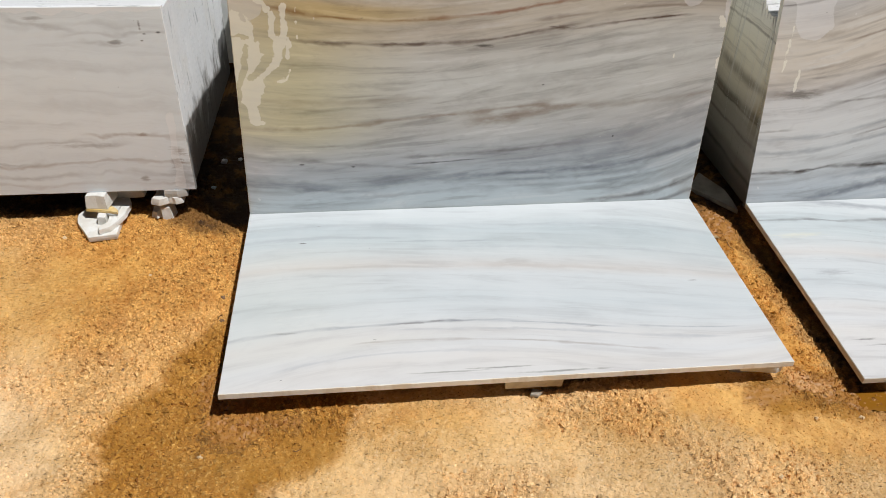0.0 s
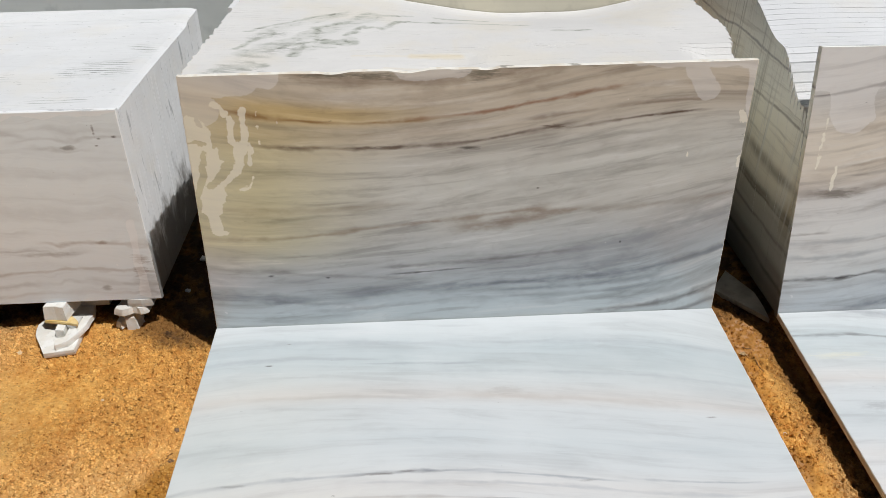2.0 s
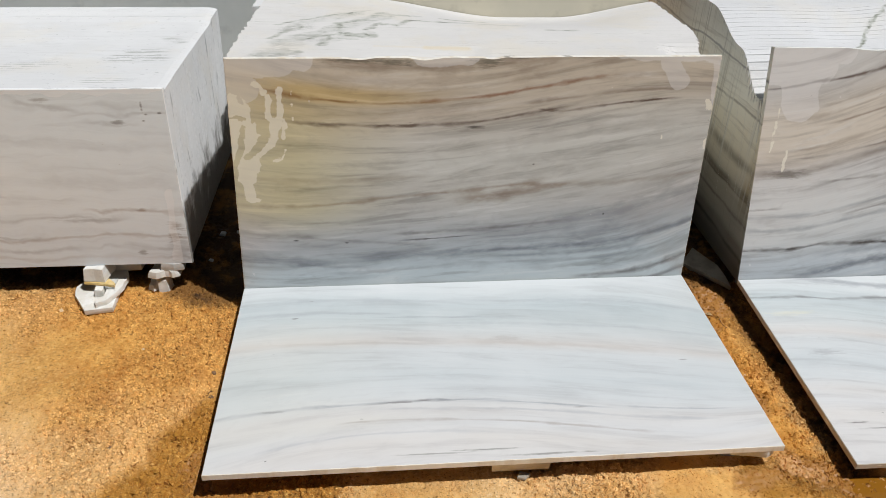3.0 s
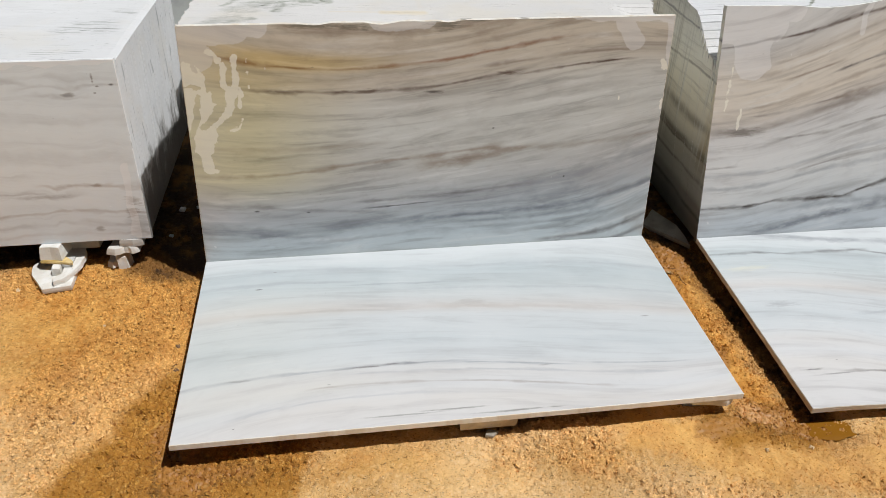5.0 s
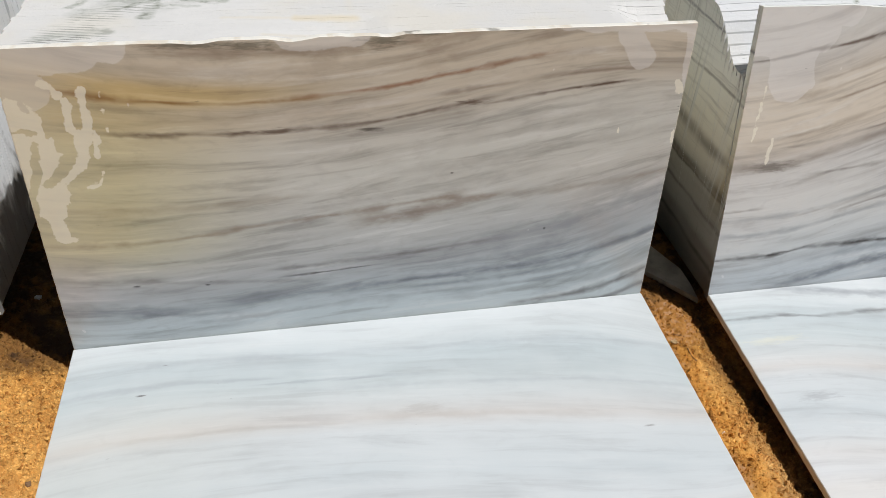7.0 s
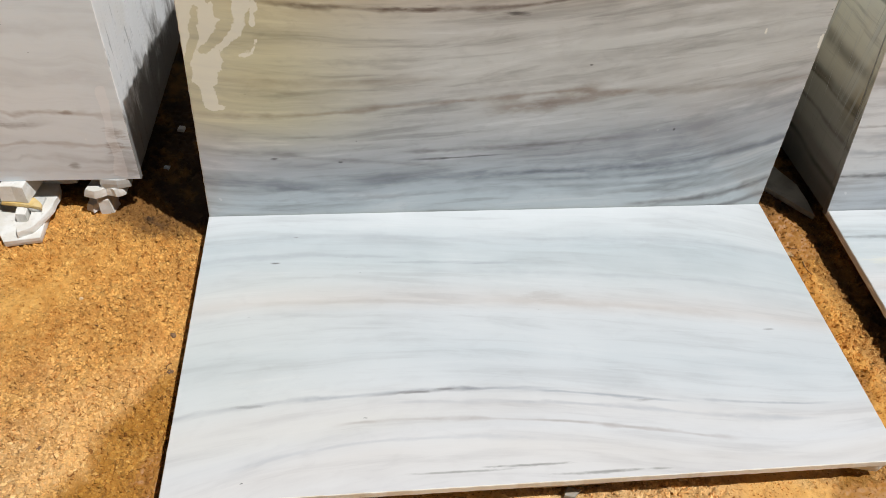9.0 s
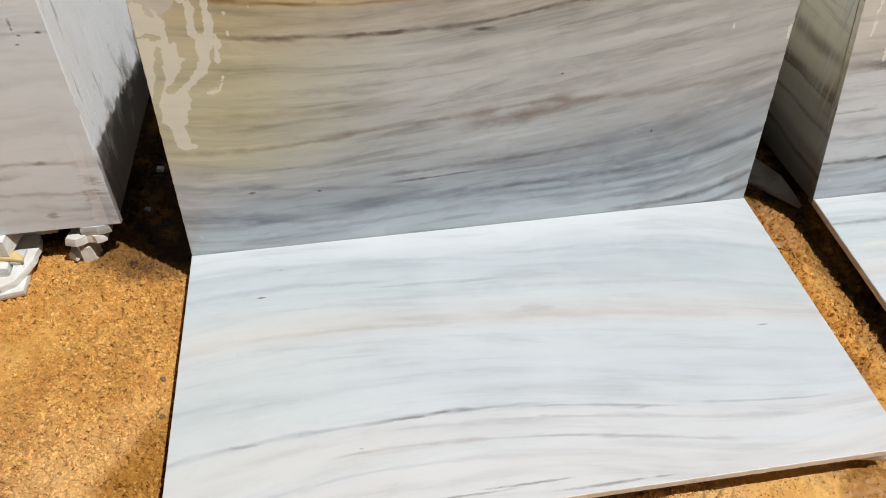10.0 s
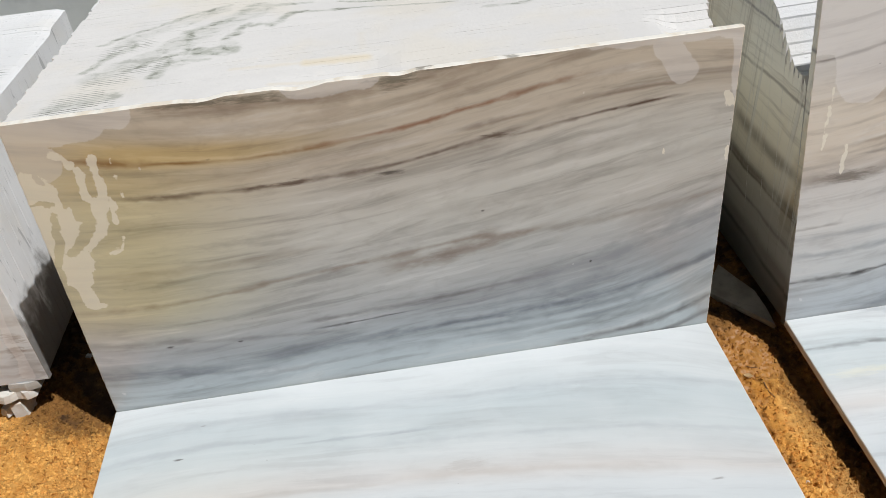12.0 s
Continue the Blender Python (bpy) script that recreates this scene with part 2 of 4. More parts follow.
def marble_colour(n, u, s, bands, veins, top, grain=1.0, swirl=0.0):
    """Banded ground with soft smoky streaks along u and single veins that swell, break and fade; levels stacked in s."""
    drift = n.sub(n.noise(n.xyz(n.mul(u, 2.6), n.mul(s, 8.0)), 1.0, 2.0), 0.5)
    fine = n.sub(n.noise(n.xyz(n.mul(u, 9.0), n.mul(s, 26.0)), 1.0, 3.0, 0.6), 0.5)
    s2 = n.add(s, n.add(n.mul(drift, 0.016), n.mul(fine, 0.008)))
    if swirl:
        s2 = n.add(s2, n.mul(n.sub(n.noise(n.xyz(n.mul(u, 5.0), n.mul(s, 6.0), 9.0), 1.0, 3.0, 0.5, 0.8), 0.5), swirl))
    ground = n.ramp(n.math("DIVIDE", s2, top, clamp=True), bands)
    broad = n.noise(n.xyz(n.mul(u, 2.0), n.mul(s2, 13.0), 3.7), 1.0, 4.0, 0.55, 0.4)
    smoke = n.noise(n.xyz(n.mul(u, 2.8), n.mul(n.sub(s2, n.mul(u, 0.03)), 34.0), 1.2), 1.0, 5.0, 0.60, 0.35)
    thread = n.noise(n.xyz(n.mul(u, 5.5), n.mul(s2, 105.0), 0.4), 1.0, 3.0, 0.6)
    mottle = n.noise(n.xyz(n.mul(u, 15.0), n.mul(s2, 34.0), 1.4), 1.0, 4.0, 0.6, 0.6)
    ground = n.mix(n.step(broad, 0.46, 0.70, 0.0, 0.85 * grain), ground, (0.80, 0.795, 0.80), "MULTIPLY")
    ground = n.mix(n.step(smoke, 0.48, 0.72, 0.0, 1.0 * grain), ground, (0.69, 0.68, 0.68), "MULTIPLY")
    ground = n.mix(n.step(smoke, 0.48, 0.28, 0.0, 0.42 * grain), ground, (0.80, 0.805, 0.80))
    ground = n.mix(n.step(thread, 0.50, 0.76, 0.0, 0.35 * grain), ground, (0.82, 0.815, 0.82), "MULTIPLY")
    ground = n.mix(n.step(mottle, 0.50, 0.74, 0.0, 0.60 * grain), ground, (0.84, 0.83, 0.83), "MULTIPLY")
    patchy = n.noise(n.xyz(n.mul(u, 5.0), n.mul(s, 9.0), 8.1), 1.0, 3.0)
    knots = n.noise(n.xyz(n.mul(u, 24.0), n.mul(s, 60.0), 2.2), 1.0, 3.0)
    patch = n.mul(n.step(patchy, 0.30, 0.60, 0.38, 1.0), n.step(knots, 0.28, 0.58, 0.55, 1.0))
    swell = n.step(n.noise(n.xyz(n.mul(u, 12.0), n.mul(s, 20.0), 4.4), 1.0, 3.0), 0.32, 0.68, 1.6, 0.6)
    colour = ground
    for s0, s1, width, u0, u1, strength, tone in veins:
        colour = n.mix(n.vein(u, s2, s0, s1, width, u0, u1, strength, patch, swell), colour, tone)
    specks = n.mul(n.step(n.noise(n.xyz(n.mul(u, 34.0), n.mul(s, 80.0), 5.0), 1.0, 2.0), 0.745, 0.77), n.step(n.noise(n.xyz(u, s, 1.0), 6.0, 2.0), 0.50, 0.60))
    return n.mix(n.mul(specks, 0.8), colour, (0.06, 0.06, 0.06))


def slab_marble(name, bands, veins, top, wet, ochre=0.0, grain=1.0, swirl=0.0, marks=(), tint=None):
    """Polished face of a slab. wet: water darkens it, but where the slab's film (dried patches) and run (dried trickles) lie."""
    n = Nodes(name)
    u, s = n.uv("vein")[:2]
    a, v = n.uv("flat")[:2]
    colour = marble_colour(n, u, s, bands, veins, top, grain, swirl)
    if ochre:
        stain = n.mul(n.window(n.add(u, n.mul(s, -0.12)), -0.5, 0.27, 0.30), n.window(s, 0.25, 0.66, 0.07))
        colour = n.mix(n.mul(stain, ochre), colour, (0.985, 0.885, 0.50), "MULTIPLY")
        gold = n.mul(n.window(u, 0.10, 0.60, 0.20), n.window(s, 0.630, 0.676, 0.016))
        colour = n.mix(n.mul(gold, ochre), colour, (0.96, 0.82, 0.52), "MULTIPLY")
    # single blotches and crusts: middle u, v, half sizes, strength, colour
    wild = n.sub(n.noise(n.xyz(n.mul(a, 26.0), n.mul(v, 150.0), 3.3), 1.0, 5.0, 0.65, 0.4), 0.5)
    for mu, mv, ru, rv, power, tone in marks:
        d = n.add(n.math("POWER", n.mul(n.sub(a, mu), 1.0 / ru), 2.0), n.math("POWER", n.mul(n.sub(v, mv), 1.0 / rv), 2.0))
        colour = n.mix(n.step(n.add(n.math("SQRT", d), n.mul(wild, 2.6)), 1.25, 0.1, 0.0, power * 0.85), colour, tone)
    if wet:
        film = n.mix(0.60, n.fade(colour, 0.45), tint or (0.83, 0.82, 0.83))
        crust = n.mix(0.80, n.fade(colour, 0.9), (0.89, 0.86, 0.75))
        frill = n.mul(n.sub(n.noise(n.xyz(a, v, 4.0), 60.0, 3.0), 0.5), 0.008)
        dry = n.step(n.add(n.attribute("film"), frill), 0.048, 0.053, 0.0, 0.60)
        ragged = n.mul(n.sub(n.noise(n.xyz(a, n.mul(v, 0.8), 9.0), 34.0, 3.0, 0.6), 0.53), 0.026)
        trickle = n.step(n.add(n.attribute("run"), n.add(frill, ragged)), 0.0485, 0.0515, 0.0, 0.88)
        drops = n.step(n.noise(n.xyz(n.mul(a, 40.0), n.mul(v, 26.0), 7.0), 1.0, 1.0), 0.80, 0.81)
        dry = n.most(n.mul(drops, 0.4), dry)
        if ochre:
            # the end by the trickles has begun to dry
            dry = n.most(dry, n.mul(n.step(n.add(a, n.mul(wild, 0.10)), 0.24, 0.03, 0.0, 0.26), n.step(v, 0.10, 0.24)))
        colour = n.mix(trickle, n.mix(dry, colour, film), crust)
        rough = n.add(n.mul(n.most(dry, trickle), 0.28), 0.17)
    else:
        dust = n.noise(n.xyz(a, v, 1.0), 5.0, 4.0)
        colour = n.mix(n.step(dust, 0.35, 0.7, 0.0, 0.16), colour, (0.72, 0.73, 0.735))
        rough = n.step(dust, 0.3, 0.7, 0.34, 0.48)
    n.bump(n.noise(n.xyz(a, v), 260.0, 2.0), 0.06, 0.001)
    return n.done(colour, rough)


def sawn_marble(name, white, dark=0.3, veins=(), joints=(), cream=0.0, pitch=0.0184, offset=0.0, amber=(), relief=0.35, scars=0.0):
    """Rough saw-cut faces, pale with dust. veins: grey-green lines (x, y, x, y, radius, strength) seen on the top;
    joints: places where the saw cuts have weathered dark."""
    n = Nodes(name)
    p = n.position()
    x, y, z = n.split(p)[:3]
    cloud = n.noise(n.xyz(n.mul(x, 3.0), n.mul(y, 4.0), n.mul(z, 4.0)), 1.0, 4.0, 0.6, 0.4)
    colour = n.mix(n.step(cloud, 0.35, 0.65), white, tuple(c * 0.93 for c in white))
    colour = n.mix(n.mul(n.random(), 0.5), colour, tuple(c * 0.95 for c in white))
    grain = n.noise(n.xyz(n.mul(x, 7.0), n.mul(y, 95.0), n.mul(z, 9.0)), 1.0, 4.0)
    colour = n.mix(n.step(grain, 0.52, 0.80, 0.0, 0.18 * dark + 0.05), colour, (0.50, 0.51, 0.50))
    scuff = n.noise(n.xyz(n.mul(x, 26.0), n.mul(y, 40.0), n.mul(z, 11.0)), 1.0, 4.0, 0.65)
    colour = n.mix(n.step(scuff, 0.52, 0.72, 0.0, 0.35), colour, tuple(c * 0.86 for c in white))
    warm = n.noise(n.xyz(x, y, z), 4.0, 3.0)
    colour = n.mix(n.mul(n.step(warm, 0.48, 0.70), 0.22 + cream), colour, (0.77, 0.70, 0.56))
    at = n.xyz(x, y)
    if veins:
        wobble = n.xyz(n.mul(n.sub(n.noise(n.xyz(x, y, 2.0), 16.0, 4.0, 0.6), 0.5), 0.06), n.mul(n.sub(n.noise(n.xyz(y, x, 5.0), 14.0, 4.0, 0.6), 0.5), 0.05))
        line = n.capsules(n.add_vector(at, wobble), veins, 0.010)
        lace = n.noise(n.xyz(n.mul(x, 22.0), n.mul(y, 46.0), z), 1.0, 4.0, 0.65, 0.5)
        colour = n.mix(n.mul(line, n.step(lace, 0.30, 0.58, 0.25, 1.0)), colour, (0.34, 0.36, 0.30))
        colour = n.mix(n.mul(line, n.step(lace, 0.53, 0.62, 0.0, 0.85)), colour, (0.14, 0.15, 0.11))
    if joints:
        place = n.capsules(at, joints, 0.030)
        cut = n.math("ABSOLUTE", n.sub(n.math("FRACT", n.mul(n.add(n.add(y, -offset), n.mul(n.sub(cloud, 0.5), 0.02)), 1.0 / pitch)), 0.5))
        dash = n.mul(n.step(cut, 0.22, 0.06), n.step(n.noise(n.xyz(n.mul(x, 22.0), n.mul(y, 60.0), 4.0), 1.0, 3.0), 0.38, 0.50))
        colour = n.mix(n.mul(n.mul(place, dash), 0.9), colour, (0.10, 0.11, 0.075))
    if amber:
        colour = n.mix(n.capsules(n.add_vector(at, n.xyz(0.0, n.mul(n.sub(scuff, 0.5), 0.02))), amber, 0.010), colour, (0.74, 0.655, 0.50))
    nick = n.step(n.noise(n.xyz(n.mul(x, 30.0), n.mul(y, 120.0), n.mul(z, 12.0)), 1.0, 2.0), 0.68, 0.73)
    colour = n.mix(n.mul(nick, 0.65 * dark), colour, (0.10, 0.105, 0.10))
    if scars:
        # long tears where the slices broke off
        tear = n.noise(n.xyz(n.mul(x, 9.0), n.mul(y, 34.0), n.mul(z, 6.5)), 1.0, 3.0, 0.6, 0.5)
        colour = n.mix(n.step(tear, 0.60, 0.68, 0.0, scars), colour, (0.26, 0.265, 0.27))
    # shade painted into the lower faces, its border broken into blotches
    shade_breakup = n.noise(n.xyz(n.mul(x, 5.0), n.mul(y, 12.0), n.mul(z, 7.0)), 1.0, 4.0, 0.6, 0.4)
    low_shade = n.step(n.add(z, n.mul(n.sub(shade_breakup, 0.5), 0.5)), 0.34, 0.20)
    colour = n.mix(n.mul(low_shade, 0.85), colour, (0.15, 0.135, 0.115))
    n.bump(n.add(grain, n.noise(p, 120.0, 3.0)), relief, 0.003)
    return n.done(colour, 0.72)


def side_marble(name):
    """A block's end, near black at the foot and paler above: level bands cut across, with pale runs of slurry and
    rust-brown damp.
    """
    n = Nodes(name)
    x, y, z = n.split(n.position())[:3]
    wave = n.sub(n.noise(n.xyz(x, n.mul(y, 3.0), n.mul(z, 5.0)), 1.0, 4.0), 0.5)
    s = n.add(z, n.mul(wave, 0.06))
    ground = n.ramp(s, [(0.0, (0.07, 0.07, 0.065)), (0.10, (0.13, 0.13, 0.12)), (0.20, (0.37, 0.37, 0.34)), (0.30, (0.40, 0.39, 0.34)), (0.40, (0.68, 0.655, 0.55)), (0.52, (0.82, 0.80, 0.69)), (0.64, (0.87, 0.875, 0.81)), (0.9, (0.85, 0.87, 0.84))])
    streak = n.noise(n.xyz(x, n.mul(y, 2.5), n.mul(s, 50.0)), 1.0, 4.0, 0.6)
    colour = n.mix(n.step(streak, 0.48, 0.75, 0.0, 0.45), ground, (0.22, 0.21, 0.18))
    damp = n.noise(n.xyz(x, n.mul(y, 5.0), n.mul(z, 2.0)), 1.0, 3.0)
    colour = n.mix(n.mul(n.step(damp, 0.50, 0.66, 0.0, 0.75), n.window(z, 0.30, 0.66, 0.08)), colour, (0.72, 0.60, 0.42), "MULTIPLY")
    patch = n.step(n.noise(n.xyz(x, n.mul(y, 8.0), n.mul(z, 14.0)), 1.0, 3.0), 0.3, 0.6, 0.55, 1.0)
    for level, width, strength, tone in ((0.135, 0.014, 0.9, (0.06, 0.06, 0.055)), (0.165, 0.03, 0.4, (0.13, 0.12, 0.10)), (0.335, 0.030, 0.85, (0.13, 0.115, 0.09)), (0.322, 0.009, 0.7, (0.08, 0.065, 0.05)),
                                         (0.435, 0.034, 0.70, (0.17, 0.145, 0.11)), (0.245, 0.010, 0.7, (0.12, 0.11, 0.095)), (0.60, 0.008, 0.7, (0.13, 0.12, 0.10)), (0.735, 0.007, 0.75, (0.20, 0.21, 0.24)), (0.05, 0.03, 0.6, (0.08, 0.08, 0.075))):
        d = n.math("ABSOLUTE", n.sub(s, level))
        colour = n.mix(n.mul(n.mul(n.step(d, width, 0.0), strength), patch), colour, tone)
    here = n.mul(n.step(n.noise(n.xyz(x, n.mul(y, 7.0), n.mul(z, 3.0)), 1.0, 2.0), 0.38, 0.55), n.step(z, 0.16, 0.40))
    runs = n.mul(n.step(n.noise(n.xyz(x, n.mul(y, 75.0), n.mul(z, 1.8)), 1.0, 2.0), 0.52, 0.64), here)
    colour = n.mix(n.mul(runs, 0.62), colour, (0.66, 0.67, 0.63))
    drips = n.mul(n.step(n.noise(n.xyz(x, n.mul(y, 90.0), n.mul(z, 2.4)), 1.0, 2.0), 0.44, 0.34), here)
    colour = n.mix(n.mul(drips, 0.28), colour, (0.16, 0.15, 0.125))
    n.bump(n.noise(n.xyz(x, n.mul(y, 40.0), n.mul(z, 10.0)), 1.0, 3.0), 0.2, 0.002)
    return n.done(colour, 0.42)


# dried splashes on the wet face, strokes (u, v, u, v, radius): runs that trickled down from its corner, islands that stayed wet in them
SPLASH = [
    (0.095, 0.686, 0.124, 0.664, 0.011), (0.134, 0.650, 0.133, 0.585, 0.0085), (0.168, 0.672, 0.166, 0.600, 0.0105), (0.160, 0.585, 0.150, 0.560, 0.019), (0.180, 0.580, 0.173, 0.524, 0.0075), (0.150, 0.560, 0.134, 0.508, 0.015),
    (0.134, 0.508, 0.098, 0.474, 0.014), (0.202, 0.626, 0.205, 0.583, 0.0034), (0.206, 0.666, 0.206, 0.655, 0.002), (0.135, 0.449, 0.160, 0.453, 0.0055), (0.160, 0.453, 0.178, 0.484, 0.004), (0.062, 0.459, 0.053, 0.391, 0.028),
    (0.053, 0.391, 0.056, 0.328, 0.017), (0.056, 0.328, 0.078, 0.318, 0.007), (0.02, 0.600, 0.032, 0.440, 0.062), (0.095, 0.560, 0.080, 0.520, 0.020),
]
CENTRE_RUNS = SPLASH + [(1.374, 0.512, 1.372, 0.505, 0.004), (1.520, 0.490, 1.524, 0.468, 0.005), (1.505, 0.625, 1.518, 0.600, 0.008)]
WET_ISLANDS = [(0.109, 0.614, 0.104, 0.550, 0.013), (0.048, 0.552, 0.042, 0.490, 0.009), (0.042, 0.490, 0.022, 0.451, 0.008), (0.022, 0.451, 0.012, 0.390, 0.009), (0.122, 0.531, 0.092, 0.490, 0.015), (0.092, 0.490, 0.056, 0.462, 0.009),
               (0.150, 0.624, 0.150, 0.594, 0.007), (0.085, 0.683, 0.108, 0.668, 0.005), (0.050, 0.650, 0.052, 0.635, 0.006), (0.112, 0.450, 0.104, 0.385, 0.018), (0.0, 0.588, 0.060, 0.583, 0.0035)]
CENTRE_FILM = [(0.0, 0.78, 0.225, 0.765, 0.045), (0.0, 0.70, 0.06, 0.67, 0.050), (0.0, 0.72, 0.20, 0.735, 0.020), (0.60, 0.765, 0.74, 0.765, 0.030), (1.22, 0.785, 1.53, 0.775, 0.030), (1.365, 0.75, 1.41, 0.685, 0.028), (1.52, 0.77, 1.535, 0.63, 0.022)]
RIGHT_FILM = [(-0.02, 0.80, 0.23, 0.79, 0.055), (-0.01, 0.72, 0.18, 0.73, 0.05), (0.09, 0.70, 0.12, 0.61, 0.055), (0.17, 0.70, 0.17, 0.60, 0.014), (0.52, 0.86, 0.50, 0.70, 0.012)]
RIGHT_RUNS = [(0.055, 0.60, 0.045, 0.455, 0.0045), (0.104, 0.458, 0.098, 0.385, 0.0038)]
LEFT_FILM = [(-1.7, 0.61, -0.02, 0.61, 0.014), (-0.045, 0.26, -0.050, 0.02, 0.014)]
marble_centre = slab_marble("marble_centre_wet", CENTRE_BANDS, CENTRE_VEINS, 0.80, True, ochre=0.9,
                            marks=[(0.40, 0.758, 0.10, 0.010, 0.85, CRUST), (0.52, 0.752, 0.07, 0.012, 0.8, CRUST), (0.80, 0.752, 0.06, 0.020, 0.85, CRUST), (0.90, 0.765, 0.06, 0.008, 0.8, CRUST), (1.10, 0.766, 0.05, 0.006, 0.8, CRUST),
                                   (0.475, 0.557, 0.045, 0.0055, 0.95, UMBER), (0.552, 0.556, 0.045, 0.008, 1.0, UMBER), (0.765, 0.548, 0.032, 0.006, 0.95, BLACK), (1.00, 0.601, 0.040, 0.008, 0.95, UMBER), (0.185, 0.171, 0.013, 0.004, 0.95, BLACK),
                                   (0.35, 0.158, 0.007, 0.003, 0.9, BLACK), (1.21, 0.242, 0.004, 0.004, 1.0, BLACK), (0.96, 0.422, 0.005, 0.003, 0.9, BLACK), (0.87, 0.318, 0.05, 0.016, 0.45, (0.20, 0.15, 0.12))])
marble_lying = slab_marble("marble_centre_dry", PALE_BANDS, PALE_VEINS, 0.80, False, ochre=0.10, grain=0.42,
                           marks=[(0.60, 0.770, 0.12, 0.0032, 0.6, CRUST), (0.72, 0.764, 0.10, 0.0032, 0.7, CRUST), (0.88, 0.788, 0.12, 0.004, 0.7, CRUST), (0.50, 0.578, 0.04, 0.004, 0.8, GREY), (0.57, 0.573, 0.03, 0.004, 0.8, GREY), (1.36, 0.447, 0.016, 0.003, 0.7, GREY),
                                  (0.16, 0.595, 0.04, 0.0040, 0.4, GREY), (1.00, 0.625, 0.03, 0.004, 0.6, GREY), (0.84, 0.315, 0.06, 0.018, 0.35, (0.34, 0.30, 0.27)), (0.70, 0.20, 0.06, 0.004, 0.5, SLATE), (0.182, 0.179, 0.011, 0.003, 0.95, BLACK),
                                  (0.23, 0.089, 0.009, 0.002, 0.9, GREY)])
marble_right = slab_marble("marble_right_wet", RIGHT_BANDS, RIGHT_VEINS + RIGHT_SOFT, 0.80, True, grain=0.85, marks=[(0.125, 0.378, 0.070, 0.017, 1.0, (0.21, 0.195, 0.18))])
marble_right_lying = slab_marble("marble_right_dry", PALE_BANDS, [(a, b, w, u0, u1, p * 0.72, c) for a, b, w, u0, u1, p, c in RIGHT_VEINS if c in (BLACK, GREY, UMBER, BLUE) and p > 0.84], 0.80, False, grain=0.5,
                                 marks=[(0.125, 0.385, 0.060, 0.017, 0.55, (0.30, 0.31, 0.33)), (0.42, 0.455, 0.09, 0.010, 0.4, SLATE), (0.06, 0.672, 0.035, 0.004, 0.9, GREY), (0.15, 0.695, 0.10, 0.003, 0.7, GREY), (0.10, 0.19, 0.09, 0.014, 0.40, (0.78, 0.74, 0.52))])
marble_left = slab_marble("marble_left_damp", LEFT_BANDS, LEFT_VEINS, 0.62, True, grain=0.30, swirl=0.06, tint=(0.82, 0.83, 0.85),
                          marks=[(-0.025, 0.05, 0.04, 0.08, 0.35, GREY), (-0.04, 0.145, 0.025, 0.016, 0.75, (0.24, 0.19, 0.16)), (-0.045, 0.105, 0.022, 0.020, 0.8, (0.24, 0.19, 0.16)), (-0.14, 0.205, 0.018, 0.008, 0.7, BROWN), (-0.16, 0.045, 0.014, 0.012, 0.6, GREY),
                                 (-0.33, 0.17, 0.10, 0.008, 0.4, GREY), (-0.085, 0.555, 0.004, 0.016, 0.8, GREY), (-0.033, 0.535, 0.008, 0.004, 1.0, BLACK), (-0.075, 0.53, 0.006, 0.003, 1.0, BLACK), (-0.085, 0.51, 0.006, 0.003, 0.9, BLACK),
                                 (-0.165, 0.505, 0.022, 0.008, 0.75, GREY), (-0.39, 0.58, 0.035, 0.008, 0.5, GREY)])
# the vein that snakes over the middle block's top
SNAKE = [
    (0.128, 0.311, 0.153, 0.364, 0.006, 0.8), (0.153, 0.364, 0.218, 0.424, 0.010, 0.8), (0.132, 0.453, 0.239, 0.522, 0.004, 0.6), (0.239, 0.522, 0.42, 0.62, 0.005, 0.6), (0.241, 0.305, 0.347, 0.349, 0.005, 0.7), (0.347, 0.349, 0.336, 0.471, 0.012, 0.65),
    (0.336, 0.471, 0.407, 0.501, 0.010, 0.7), (0.407, 0.501, 0.483, 0.590, 0.014, 0.65), (0.483, 0.590, 0.62, 0.61, 0.008, 0.6), (0.296, 0.244, 0.315, 0.312, 0.012, 0.6), (0.315, 0.312, 0.405, 0.295, 0.006, 0.6), (0.375, 0.355, 0.450, 0.333, 0.017, 0.75),
    (0.431, 0.403, 0.478, 0.476, 0.008, 0.65), (0.478, 0.476, 0.533, 0.457, 0.006, 0.7), (0.533, 0.457, 0.585, 0.533, 0.011, 0.6),
]
HAZE = [(0.16, 0.27, 0.33, 0.41, 0.030, 0.30), (0.33, 0.41, 0.50, 0.58, 0.035, 0.30), (0.30, 0.28, 0.44, 0.36, 0.020, 0.25), (0.10, 0.14, 0.22, 0.17, 0.020, 0.35), (0.18, 0.44, 0.40, 0.59, 0.020, 0.25)]
RIDGE = [(0.585, 0.533, 0.76, 0.54, 0.005, 0.7), (0.76, 0.54, 0.98, 0.49, 0.005, 0.6), (0.70, 0.61, 0.86, 0.60, 0.006, 0.8), (1.05, 0.40, 1.15, 0.395, 0.004, 0.45)]
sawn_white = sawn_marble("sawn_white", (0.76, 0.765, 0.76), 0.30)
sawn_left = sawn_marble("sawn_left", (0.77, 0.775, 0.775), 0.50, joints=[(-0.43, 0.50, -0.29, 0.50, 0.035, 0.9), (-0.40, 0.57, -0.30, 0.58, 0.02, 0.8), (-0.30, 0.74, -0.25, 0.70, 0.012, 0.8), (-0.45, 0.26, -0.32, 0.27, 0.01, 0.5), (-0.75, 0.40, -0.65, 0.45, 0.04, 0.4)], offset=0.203)
